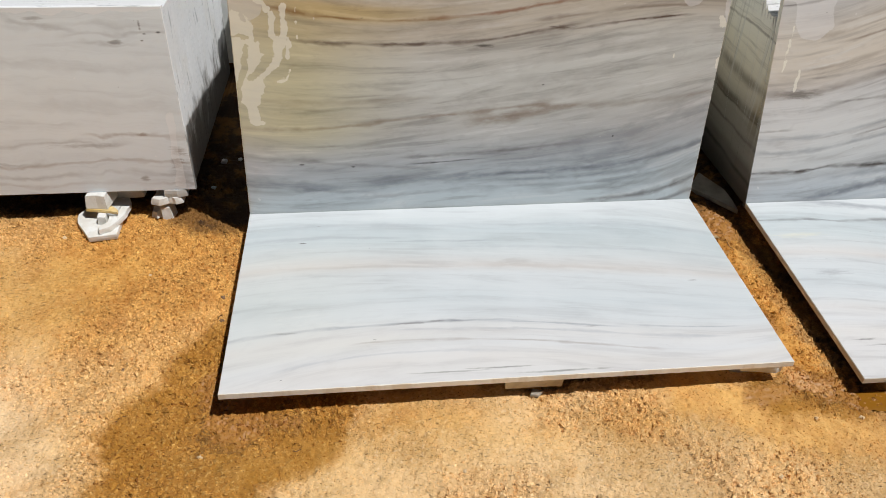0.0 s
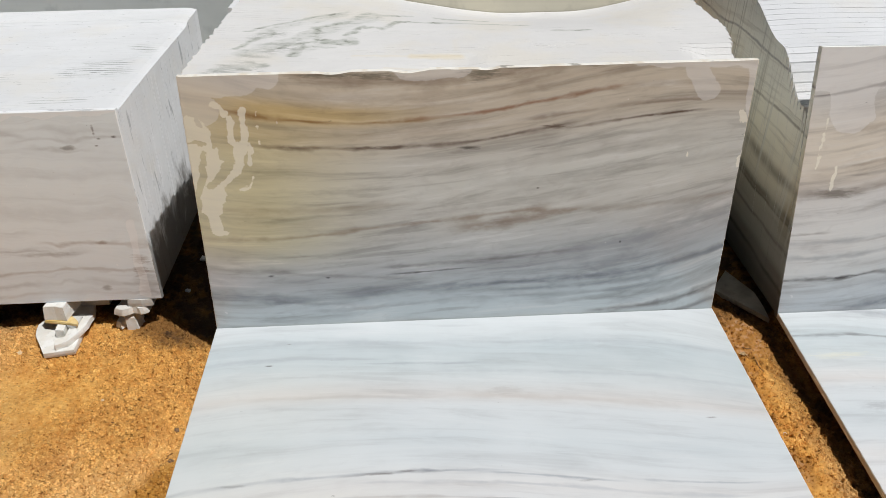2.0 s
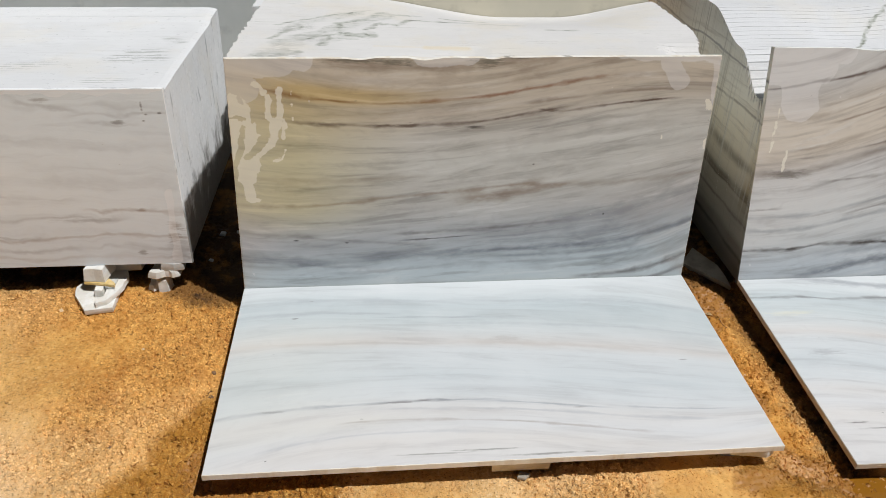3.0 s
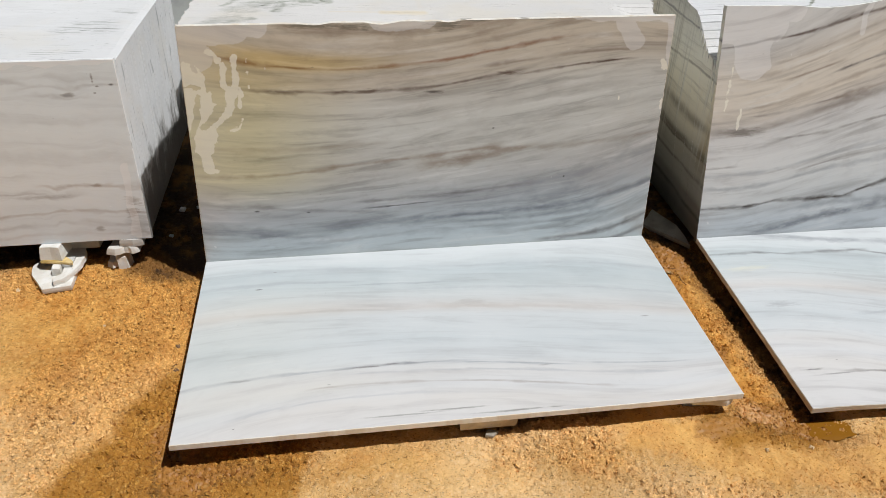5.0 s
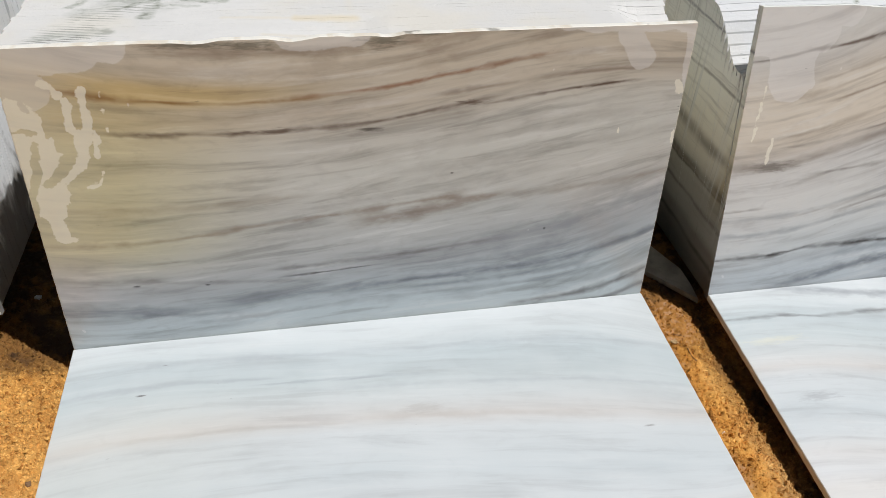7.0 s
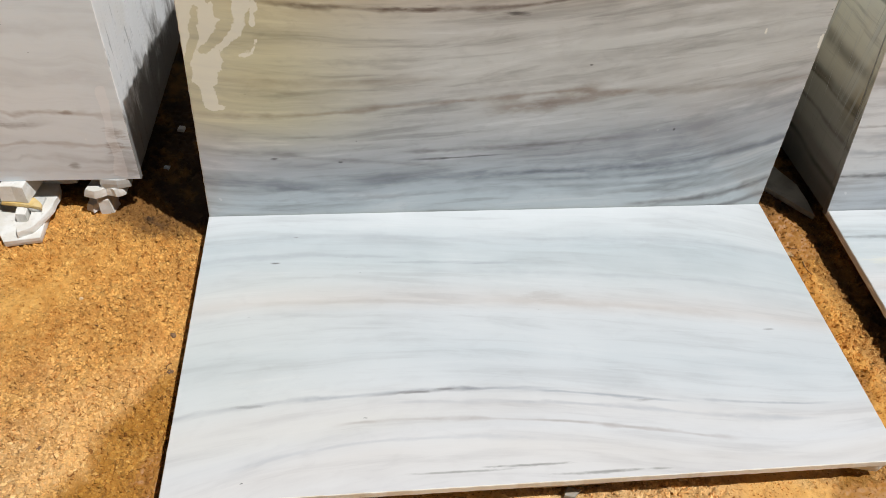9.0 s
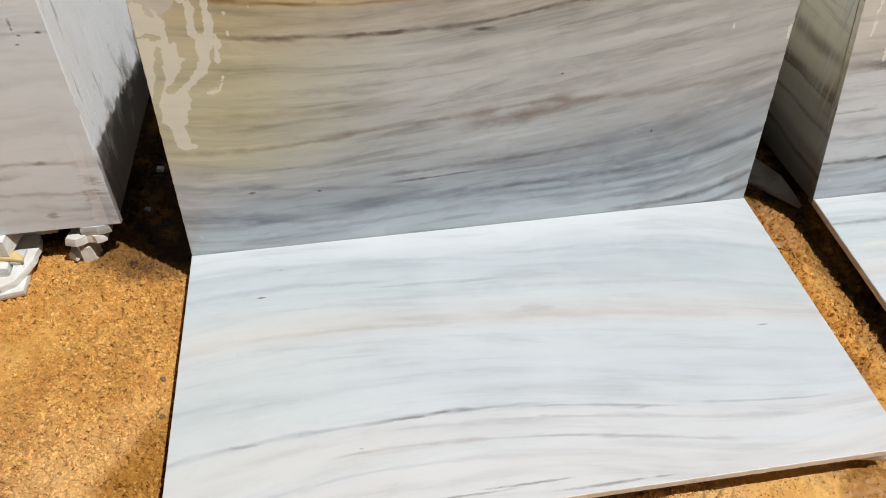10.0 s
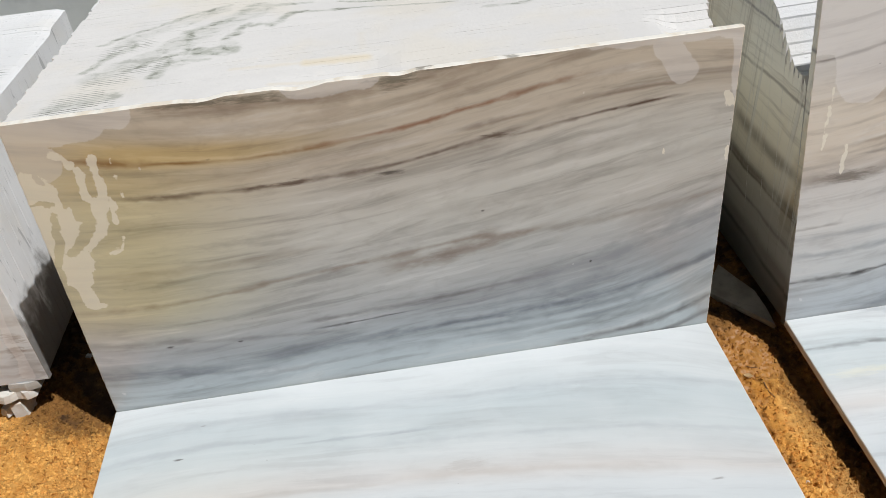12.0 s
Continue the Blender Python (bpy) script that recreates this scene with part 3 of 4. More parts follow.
# paler copy of sawn_left: sunlight on the block's end put into its colour
sawn_end = sawn_marble("sawn_end_lit", (0.91, 0.915, 0.915), 0.45, relief=0.10, scars=0.5)
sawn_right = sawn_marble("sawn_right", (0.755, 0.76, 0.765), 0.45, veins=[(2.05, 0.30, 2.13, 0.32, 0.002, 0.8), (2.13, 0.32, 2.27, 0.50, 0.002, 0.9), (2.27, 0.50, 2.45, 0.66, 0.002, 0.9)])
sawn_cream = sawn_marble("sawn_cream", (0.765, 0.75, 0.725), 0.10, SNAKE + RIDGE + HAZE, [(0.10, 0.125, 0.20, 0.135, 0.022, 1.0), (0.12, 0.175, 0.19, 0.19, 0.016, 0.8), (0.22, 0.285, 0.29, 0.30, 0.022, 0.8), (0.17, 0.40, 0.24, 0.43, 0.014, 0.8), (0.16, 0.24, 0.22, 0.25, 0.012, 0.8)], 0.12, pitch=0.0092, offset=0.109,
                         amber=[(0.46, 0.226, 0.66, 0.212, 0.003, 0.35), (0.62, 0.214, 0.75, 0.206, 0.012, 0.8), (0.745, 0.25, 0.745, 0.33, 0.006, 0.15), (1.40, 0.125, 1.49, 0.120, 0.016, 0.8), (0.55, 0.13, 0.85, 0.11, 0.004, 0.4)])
sawn_side = side_marble("sawn_side_banded")
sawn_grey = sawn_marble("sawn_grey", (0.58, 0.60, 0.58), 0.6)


def edge_material(name, painted_shade):
    n = Nodes(name)
    p = n.position()
    x, y, z = n.split(p)[:3]
    blot = n.noise(n.xyz(n.mul(x, 5.0), y, z), 4.0, 4.0)
    colour = n.mix(n.step(blot, 0.45, 0.62), (0.90, 0.87, 0.79), (0.80, 0.73, 0.61))
    colour = n.mix(n.step(n.noise(p, 11.0, 4.0), 0.60, 0.68, 0.0, 0.75), colour, (0.22, 0.20, 0.17))
    # shade on the edge, painted in as broken dark patches
    shade_breakup = n.step(n.noise(n.xyz(n.mul(x, 3.0), n.mul(y, 3.0), n.mul(z, 20.0)), 4.0, 4.0), 0.36, 0.46)
    colour = n.mix(n.mul(shade_breakup, painted_shade), colour, (0.07, 0.045, 0.025))
    n.bump(n.noise(p, 150.0, 3.0), 0.4, 0.002)
    return n.done(colour, 0.6)


def ground_material(name, crumbs):
    """Sandy earth: pale trodden sand, loose crumbly patches, damp orange near the stones, wet stains where water ran off the slabs."""
    n = Nodes(name)
    cover = n.t.nodes.new("ShaderNodeAttribute")
    cover.attribute_name = "cover"
    p = n.position()
    x, y, z = n.split(p)[:3]
    broad = n.noise(p, 1.7, 4.0)
    clods = n.noise(p, 13.0, 4.0, 0.6)
    lumps = n.noise(p, 38.0, 6.0, 0.7)
    bits = n.noise(p, 105.0, 3.0, 0.65)
    grit = n.noise(p, 170.0, 5.0, 0.75)
    loose = n.step(n.add(n.mul(n.noise(p, 3.4, 4.0, 0.6), 0.65), n.mul(clods, 0.35)), 0.42, 0.58)
    edge = n.add(n.mul(n.sub(n.noise(p, 6.0, 5.0, 0.65), 0.5), 0.30), n.mul(n.sub(lumps, 0.5), 0.16))
    flat = n.xyz(n.add(x, n.mul(edge, 0.5)), n.add(y, n.mul(edge, 0.6)))
    dry = n.mix(n.step(broad, 0.35, 0.65), (0.83, 0.51, 0.195), (0.93, 0.635, 0.325))
    # earth out of view is whitened to bounce light onto the upright slabs
    bounce_ground = n.step(n.add(y, n.mul(n.sub(broad, 0.5), 0.9)), -1.15, -2.1)
    dry = n.mix(n.mul(bounce_ground, 0.65), dry, (0.88, 0.82, 0.73))
    pale = n.capsules(flat, [(-0.62, -0.70, -0.42, -1.10, 0.14, 0.8), (0.40, -1.08, 1.20, -1.12, 0.10, 0.5)], 0.10)
    dry = n.mix(pale, dry, (0.94, 0.665, 0.38))
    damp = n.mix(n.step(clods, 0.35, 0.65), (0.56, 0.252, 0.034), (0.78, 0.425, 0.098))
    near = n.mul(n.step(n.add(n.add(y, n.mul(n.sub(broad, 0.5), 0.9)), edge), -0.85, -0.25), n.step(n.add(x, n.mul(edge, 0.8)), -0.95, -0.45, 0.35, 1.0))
    stain = n.capsules(flat, [(-0.11, -0.86, 0.16, -0.84, 0.175, 1.0), (-0.07, -0.64, 0.00, -0.52, 0.10, 1.0), (-0.15, -1.04, 0.00, -1.02, 0.13, 1.0), (1.47, -0.85, 1.70, -0.86, 0.09, 1.0), (1.62, 0.02, 1.60, -0.05, 0.14, 0.9)], 0.035)
    moist = n.capsules(flat, [(0.42, -0.84, 0.62, -0.84, 0.05, 0.5), (1.00, -0.88, 1.10, -0.90, 0.07, 0.45), (1.25, -0.85, 1.62, -1.00, 0.10, 0.75), (1.70, -1.0, 1.9, -0.98, 0.10, 0.7), (1.57, -0.10, 1.60, -0.78, 0.08, 1.0)], 0.06)
    soak = n.capsules(flat, [(-0.02, -0.70, 0.04, -0.86, 0.055, 1.0), (0.04, -0.84, 0.20, -0.83, 0.025, 1.0), (1.53, -0.16, 1.55, -0.30, 0.028, 1.0), (1.54, -0.38, 1.585, -0.58, 0.018, 1.0), (1.56, -0.04, 1.62, -0.06, 0.09, 1.0),
                            (1.40, -0.86, 1.50, -0.82, 0.035, 0.9), (1.58, -0.80, 1.70, -0.86, 0.055, 1.0)], 0.018)
    # shade below and between the stones, painted into the earth as near-black brown
    painted_shade = n.capsules(flat, [(-0.07, 0.32, -0.07, 0.60, 0.30, 1.0), (-0.10, 0.60, -0.12, 1.30, 0.30, 1.0), (1.64, 0.20, 1.64, 0.60, 0.20, 1.0), (-1.3, 0.62, -0.3, 0.62, 0.46, 1.0), (0.40, -0.40, 1.12, -0.40, 0.36, 1.0), (2.16, -0.38, 3.2, -0.38, 0.47, 1.0), (1.71, -0.02, 1.735, -0.80, 0.035, 1.0)], 0.05)
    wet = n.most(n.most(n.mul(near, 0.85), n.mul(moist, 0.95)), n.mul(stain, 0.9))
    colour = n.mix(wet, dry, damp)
    blotch = n.noise(p, 7.5, 5.0, 0.65, 0.4)
    colour = n.mix(n.step(blotch, 0.50, 0.66, 0.0, 0.55), colour, (0.76, 0.64, 0.46), "MULTIPLY")
    colour = n.mix(n.mul(stain, n.step(clods, 0.30, 0.65, 0.95, 0.70)), colour, (0.40, 0.180, 0.020))
    colour = n.mix(n.mul(painted_shade, 0.97), colour, (0.050, 0.024, 0.009))
    colour = n.mix(n.mul(soak, 0.85), colour, (0.40, 0.185, 0.040))
    silt = n.capsules(flat, [(1.54, -0.78, 1.60, -0.82, 0.022, 0.9), (1.72, -0.93, 1.88, -0.92, 0.016, 0.7)], 0.02)
    colour = n.mix(n.mul(silt, 0.7), colour, (0.80, 0.47, 0.20))
    share = n.mul(n.mul(n.add(n.mul(loose, 0.55), 0.45), n.step(soak, 0.0, 1.0, 1.0, 0.25)), n.mul(n.step(moist, 0.3, 0.9, 1.0, 0.28), n.step(painted_shade, 0.0, 1.0, 1.0, 0.12)))
    colour = n.mix(n.mul(n.step(loose, 0.2, 1.0, 0.0, 0.30), n.step(soak, 0.0, 1.0, 1.0, 0.2)), colour, n.mix(wet, (0.70, 0.40, 0.12), (0.58, 0.255, 0.040)))
    dark_specks = n.noise(n.xyz(n.mul(x, 70.0), n.mul(y, 150.0), n.mul(z, 120.0)), 1.0, 3.0, 0.65, 0.7)
    colour = n.mix(n.mul(n.step(bits, 0.52, 0.70, 0.0, 0.55), share), colour, n.mix(wet, (1.0, 0.76, 0.47), (0.93, 0.60, 0.17)))
    # low spots darkened: shade of the small hollows put into the colour
    colour = n.mix(n.mul(n.step(bits, 0.42, 0.31, 0.0, 0.75), share), colour, (0.36, 0.145, 0.020))
    # dark straw and bark crumbs, with the small shadows of pits painted in
    colour = n.mix(n.mul(n.step(dark_specks, 0.605, 0.66, 0.0, 0.75), share), colour, (0.13, 0.056, 0.009))
    colour = n.mix(n.mul(n.step(grit, 0.38, 0.30, 0.0, 0.75), share), colour, (0.19, 0.072, 0.012))
    if crumbs:
        colour = n.mix(1.0, colour, n.ramp(n.island(), [(0.0, (0.50, 0.38, 0.25)), (0.08, (0.88, 0.82, 0.70)), (0.6, (1.10, 1.10, 1.05)), (1.0, (1.20, 1.28, 1.40))]), "MULTIPLY")
    else:
        # shade in the gaps between loose crumbs, darkened into the earth's colour
        colour = n.mix(n.mul(cover.outputs["Fac"], 0.4), colour, n.mix(1.0, colour, (0.76, 0.65, 0.48), "MULTIPLY"))
        calm = n.sub(1.0, n.mul(soak, 0.75))
        n.bump(n.mul(n.mul(n.add(n.add(n.mul(grit, 0.6), lumps), bits), share), calm), 0.95, 0.009)
    return n.done(colour, 0.9 if crumbs else n.step(soak, 0.2, 1.0, 0.92, 0.55))


def plain(name, a, b, scale, rough, bump=0.2):
    n = Nodes(name)
    p = n.position()
    m = n.noise(p, scale, 4.0)
    colour = n.mix(n.step(m, 0.35, 0.65), a, b)
    colour = n.mix(n.step(n.noise(p, scale * 5, 3.0), 0.55, 0.75, 0.0, 0.35), colour, tuple(c * 0.55 for c in a))
    n.bump(n.noise(p, scale * 9, 3.0), bump, 0.002)
    return n.done(colour, rough)


slab_edge = edge_material("slab_edge", 0.0)
shaded_edge = edge_material("shaded_slab_edge", 0.35)
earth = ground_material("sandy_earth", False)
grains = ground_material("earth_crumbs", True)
chip_white = plain("offcut_white", (0.80, 0.79, 0.75), (0.72, 0.69, 0.62), 22.0, 0.55)
chip_amber = plain("offcut_amber", (0.62, 0.42, 0.13), (0.72, 0.55, 0.26), 30.0, 0.5)
chip_grey = plain("offcut_grey", (0.52, 0.52, 0.49), (0.62, 0.61, 0.58), 18.0, 0.5)
chip_brown = plain("offcut_polished_brown", (0.42, 0.36, 0.29), (0.66, 0.60, 0.50), 12.0, 0.15, 0.05)
chip_dull = plain("offcut_dull_grey", (0.30, 0.27, 0.22), (0.44, 0.41, 0.35), 14.0, 0.5)
chip_sand = plain("stone_sand", (0.74, 0.56, 0.34), (0.62, 0.44, 0.24), 60.0, 0.8)
chip_dark = plain("stone_dark", (0.16, 0.09, 0.045), (0.24, 0.14, 0.07), 60.0, 0.8)
bark = plain("dry_stick", (0.16, 0.08, 0.035), (0.25, 0.14, 0.06), 40.0, 0.9)
leaf_dry = plain("dry_leaf", (0.60, 0.42, 0.20), (0.70, 0.52, 0.28), 60.0, 0.8)
weathered_face = plain("weathered_pale_marble", (0.86, 0.88, 0.85), (0.74, 0.77, 0.74), 2.2, 0.4, 0.08)
cream_face = plain("cream_marble", (0.74, 0.69, 0.55), (0.66, 0.62, 0.50), 3.0, 0.35, 0.05)
n = Nodes("muddy_water")
muddy_water = n.done((0.27, 0.115, 0.012), 0.04)


# ---- mesh helpers ----
def part(name, bm, material, parent=None, label=""):
    me = bpy.data.meshes.new(name)
    bm.to_mesh(me)
    bm.free()
    for m in material if isinstance(material, (tuple, list)) else (material,):
        me.materials.append(m)
    ob = new(name, me)
    if parent:
        ob.parent = parent
    return tagged(ob, label)


def centre_warp(u, v):
    d = u - 0.75
    return v + d * (-0.027 - 0.234 * v + 0.218 * v * v) + d ** 2 * (0.096 - 0.34 * v - 0.139 * v * v) + d ** 3 * (-0.007 - 0.087 * v + 0.46 * v * v) + d ** 4 * (-0.248 + 0.185 * v + 0.602 * v * v)


def right_warp(u, v):
    d = min(u, 0.95) - 0.4
    more = max(0.0, u - 0.95) * 0.25
    return v - more + d * (-0.045 - 0.404 * v) + d ** 2 * (-0.107 - 0.089 * v) + d ** 3 * (-0.242 + 0.42 * v) + 0.012 * math.sin(u * 9)


def left_warp(u, v):
    return v + 0.02 * math.sin(u * 3.1 + 1.0) + 0.006 * math.sin(u * 8 + v * 9)


def stroke_distance(x, y, rows):
    """How far (x, y) lies outside the nearest rounded stroke; negative inside."""
    least = 9.0
    for x0, y0, x1, y1, radius in rows:
        bx, by = x1 - x0, y1 - y0
        h = min(1.0, max(0.0, ((x - x0) * bx + (y - y0) * by) / (bx * bx + by * by)))
        least = min(least, math.hypot(x - x0 - bx * h, y - y0 - by * h) - radius)
    return least


def slab(name, origin, ux, vx, u0, u1, v0, v1, thick, warp, face, top=None, left=None, right=None, rough_edge=0.0012, steps=(70, 36), rim_mat=None, film=(), runs=(), islands=()):
    """A slab: a polished face spanned by ux and vx from origin, thick behind it, with slightly chipped edges.
    top(u), left(v), right(v) shift its borders; film, runs, islands: where water dried on the face."""
    o, ux, vx = Vector(origin), Vector(ux).normalized(), Vector(vx).normalized()
    back = ux.cross(vx) * (-thick)
    bm = bmesh.new()
    flat, veins = bm.loops.layers.uv.new("flat"), bm.loops.layers.uv.new("vein")
    dried, trickled = bm.verts.layers.float.new("film"), bm.verts.layers.float.new("run")
    nu, nv = steps
    bevel = 0.0016

    def spread(k, count, length):
        c = bevel / length
        return 0.0 if k == 0 else 1.0 if k == count else c + (1 - 2 * c) * (k - 1) / (count - 2)

    grid, rear, where = [], [], {}
    for j in range(nv + 1):
        row, row2 = [], []
        for i in range(nu + 1):
            fu, fv = spread(i, nu, abs(u1 - u0)), spread(j, nv, abs(v1 - v0))
            v = v0 + (v1 - v0) * fv
            a, b = u0 + (left(v) if left else 0), u1 + (right(v) if right else 0)
            u = a + (b - a) * fu
            if top:
                v += top(u) * fv ** 6
            du = dv = 0
            if i in (0, nu):
                du = rough_edge * noise.noise((v * 60, i * 3.1, 1))
            if j in (0, nv):
                dv = rough_edge * noise.noise((u * 45, j * 2.3, 7))
            p = o + ux * (u + du) + vx * (v + dv)
            rim = i in (0, nu) or j in (0, nv)
            vert = bm.verts.new(p + back * (bevel / abs(thick) if rim else 0.0))
            where[vert] = (u, v)
            row.append(vert)
            if i in (0, nu) or j in (0, nv):
                r = bm.verts.new(p + back)
                where[r] = (u, v)
                row2.append(r)
            else:
                row2.append(None)
        grid.append(row)
        rear.append(row2)
    faces = []
    for j in range(nv):
        for i in range(nu):
            f = bm.faces.new((grid[j][i], grid[j][i + 1], grid[j + 1][i + 1], grid[j + 1][i]))
            f.material_index = 1 if i in (0, nu - 1) or j in (0, nv - 1) else 0
            faces.append(f)
    ring = [(0, i) for i in range(nu)] + [(j, nu) for j in range(nv)] + [(nv, i) for i in range(nu, 0, -1)] + [(j, 0) for j in range(nv, 0, -1)]
    for k, (j, i) in enumerate(ring):
        j2, i2 = ring[(k + 1) % len(ring)]
        f = bm.faces.new((grid[j][i], rear[j][i], rear[j2][i2], grid[j2][i2]))
        f.material_index = 1
        faces.append(f)
    f = bm.faces.new([rear[j][i] for j, i in reversed(ring)])
    f.material_index = 1
    for f in bm.faces:
        for l in f.loops:
            u, v = where[l.vert]
            l[flat].uv, l[veins].uv = (u, v), (u, warp(u, v))
    for vert, (u, v) in where.items():
        if film:
            w = noise.noise_vector((u * 16, v * 16, 3)) * 0.016
            vert[dried] = max(0.0, 0.05 - stroke_distance(u + w.x, v + w.y, film))
        if runs:
            w = noise.noise_vector((u * 40, v * 36, 5)) * 0.0055
            d = stroke_distance(u + w.x, v + w.y, runs)
            if islands and d < 0.05:
                d = max(d, -stroke_distance(u + w.x, v + w.y, islands))
            vert[trickled] = max(0.0, 0.05 - d)
    bmesh.ops.recalc_face_normals(bm, faces=bm.faces)
    return part(name, bm, (face, rim_mat or slab_edge))


def slice_mesh(seed, u0, u1, z0, top, rear_top, lean, thick, jag, gap, step=0.025):
    """One sawn slice: an upright plate with an uneven top and sides; top(u) is its height."""
    rng = random.Random(seed)
    pts = []
    n_side = 16
    shift0, shift1 = rng.uniform(-jag, jag), rng.uniform(-jag, jag)
    a, b = u0, u1
    count = max(8, int((b - a) / step))
    tops = [(a + (b - a) * i / count) for i in range(count + 1)]
    hop = rng.uniform(-0.0016, 0.0008) * gap
    h0, h1 = top(a), top(b)
    for k in range(n_side):
        z = z0 + (h0 - z0) * k / n_side
        pts.append((a + shift0 + rng.uniform(-jag, jag) * 0.35, z))
    for u in tops:
        pts.append((u + (shift0 if u == a else shift1 if u == b else 0), top(u) + hop + (0.0008 + 0.0022 * gap) * noise.noise((u * 9, seed * 0.21, 0)) + 0.0018 * gap * noise.noise((u * 31, seed * 1.7, 4))))
    for k in range(n_side, 0, -1):
        z = z0 + (h1 - z0) * (k - 1) / n_side
        pts.append((b + shift1 + rng.uniform(-jag, jag) * 0.35, z))
    bm = bmesh.new()
    front = [bm.verts.new((x, (z - z0) * lean, z)) for x, z in pts]
    rear = []
    for k, (x, z) in enumerate(pts):
        rise = 0.94 * (rear_top(x) - top(x)) if n_side <= k < len(pts) - n_side else 0.0
        rear.append(bm.verts.new((x, (z - z0) * lean + thick, z + rise)))
    m = len(pts)
    for k in range(m):
        q = (k + 1) % m
        f = bm.faces.new((front[k], rear[k], rear[q], front[q]))
        if k < n_side:
            f.material_index = 1
        elif k >= m - n_side - 1:
            f.material_index = 2
    bm.faces.new(list(reversed(front)))
    bm.faces.new(rear)
    bmesh.ops.recalc_face_normals(bm, faces=bm.faces)
    return bm


def stack(name, label, base, y0, y1, pitch, thick, z0, lean, left, right, top, jag, mats, group, gap=1.0, loose=0.0):
    """A block sawn into upright slices that still stand together. left(y), right(y): ends; top(x, y): height;
    loose: the slices before this y stand apart."""
    holder = tagged(new(name), label, "marble block", group)
    holder.location = base
    k, y = 0, y0
    while y < y1:
        for at, deep, drop in ((y, 0.76 * thick, 0.0), (y + 0.76 * thick, 0.24 * thick, 0.013)) if y < loose else ((y, thick, 0.0),):
            bm = slice_mesh(k + int(base[0] * 100) + 500, left(y), right(y), z0, lambda x, yy=y: top(x, yy) - drop, lambda x, yy=y: top(x, yy + pitch) - drop, lean, deep, jag, gap)
            bmesh.ops.translate(bm, verts=bm.verts, vec=Vector((0, at, 0)) - Vector(base))
            part("slice", bm, mats, holder)
        y += pitch
        k += 1
    return holder


def smooth(x, a, b):
    t = min(1.0, max(0.0, (x - a) / (b - a)))
    return t * t * (3 - 2 * t)


def offcut(outline, thick, m, material, label, name="marble_offcut", taper=0.0, seed=0):
    """A broken piece of slab with an irregular outline, its sides a little rough."""
    rng = random.Random(seed)
    bm = bmesh.new()
    rings = []
    cx, cy = sum(p[0] for p in outline) / len(outline), sum(p[1] for p in outline) / len(outline)
    pts = []
    for k, p in enumerate(outline):
        q = outline[(k + 1) % len(outline)]
        pts += [p, ((p[0] + q[0]) / 2 + rng.uniform(-1, 1) * 0.003, (p[1] + q[1]) / 2 + rng.uniform(-1, 1) * 0.003)]
    for z, inset in ((0, 0.0015), (0.0015, 0.0), (thick * 0.5, taper * 0.45 - 0.0008), (thick - 0.0015, taper * 0.95), (thick, taper + 0.0015)):
        ring = []
        for x, y in pts:
            d = Vector((x - cx, y - cy)).normalized() * inset
            ring.append(bm.verts.new((x - d.x + rng.uniform(-1, 1) * 0.0006, y - d.y + rng.uniform(-1, 1) * 0.0006, z)))
        rings.append(ring)
    for a, b in zip(rings, rings[1:]):
        for k in range(len(a)):
            q = (k + 1) % len(a)
            bm.faces.new((a[k], a[q], b[q], b[k]))
    bm.faces.new(list(reversed(rings[0])))
    bm.faces.new(rings[-1])
    ob = part(name, bm, material)
    ob.matrix_world = m
    return tagged(ob, label, "marble piece", "marble offcuts")


# ---- ground ----
def looseness(x, y):
    return smooth(noise.noise((x * 2.6, y * 2.6, 6)) + 0.5 * noise.noise((x * 8, y * 8, 3)) + 0.25 * smooth(y, -0.9, -0.3) + 0.55 * smooth(math.hypot(x, y + 0.92), 0.36, 0.12), -0.30, 0.40)


def ground_height(x, y):
    h = 0.005 * noise.noise((x * 1.9, y * 1.9, 0)) + 0.004 * noise.noise((x * 7, y * 7, 2)) + 0.0022 * noise.noise((x * 24, y * 24, 5))
    soft = looseness(x, y)
    crumb = 0.0062 * noise.noise((x * 46, y * 50, 8)) + 0.0050 * noise.noise((x * 92, y * 98, 1))
    pit = smooth(noise.noise((x * 60, y * 84, 3)) + 0.4 * noise.noise((x * 130, y * 150, 9)), 0.20, 0.42)
    h += crumb * (0.32 + 0.83 * soft) - 0.0085 * pit * (0.30 + 0.70 * soft)
    for cx, cy, r, d in ((1.74, -0.865, 0.14, 0.012), (0.02, -0.84, 0.20, 0.006)):
        h -= d * smooth(math.hypot(x - cx, (y - cy) * 1.3), r, r * 0.4)
    return h - 0.004 - 0.024 * smooth(x, 1.60, 1.74) * smooth(y, 0.3, 0.0)


def spaced(lo, hi, fine):
    near = list(np.arange(lo, hi, fine))
    out = [hi + fine * 1.6 ** k * 2 for k in range(25)]
    return [lo - (v - hi) for v in reversed(out)] + near + out


xs, ys = spaced(-1.15, 2.10, 0.0039), spaced(-1.32, 0.62, 0.0039)
verts = [(x, y, ground_height(x, y) if -2 < x < 3.5 and -2.2 < y < 1.5 else -0.004) for y in ys for x in xs]
w = len(xs)
quads = [(j * w + i, j * w + i + 1, (j + 1) * w + i + 1, (j + 1) * w + i) for j in range(len(ys) - 1) for i in range(w - 1)]
me = bpy.data.meshes.new("ground")
me.from_pydata(verts, [], quads)
me.polygons.foreach_set("use_smooth", [True] * len(quads))
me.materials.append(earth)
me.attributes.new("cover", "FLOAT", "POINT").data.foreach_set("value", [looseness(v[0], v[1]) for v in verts])
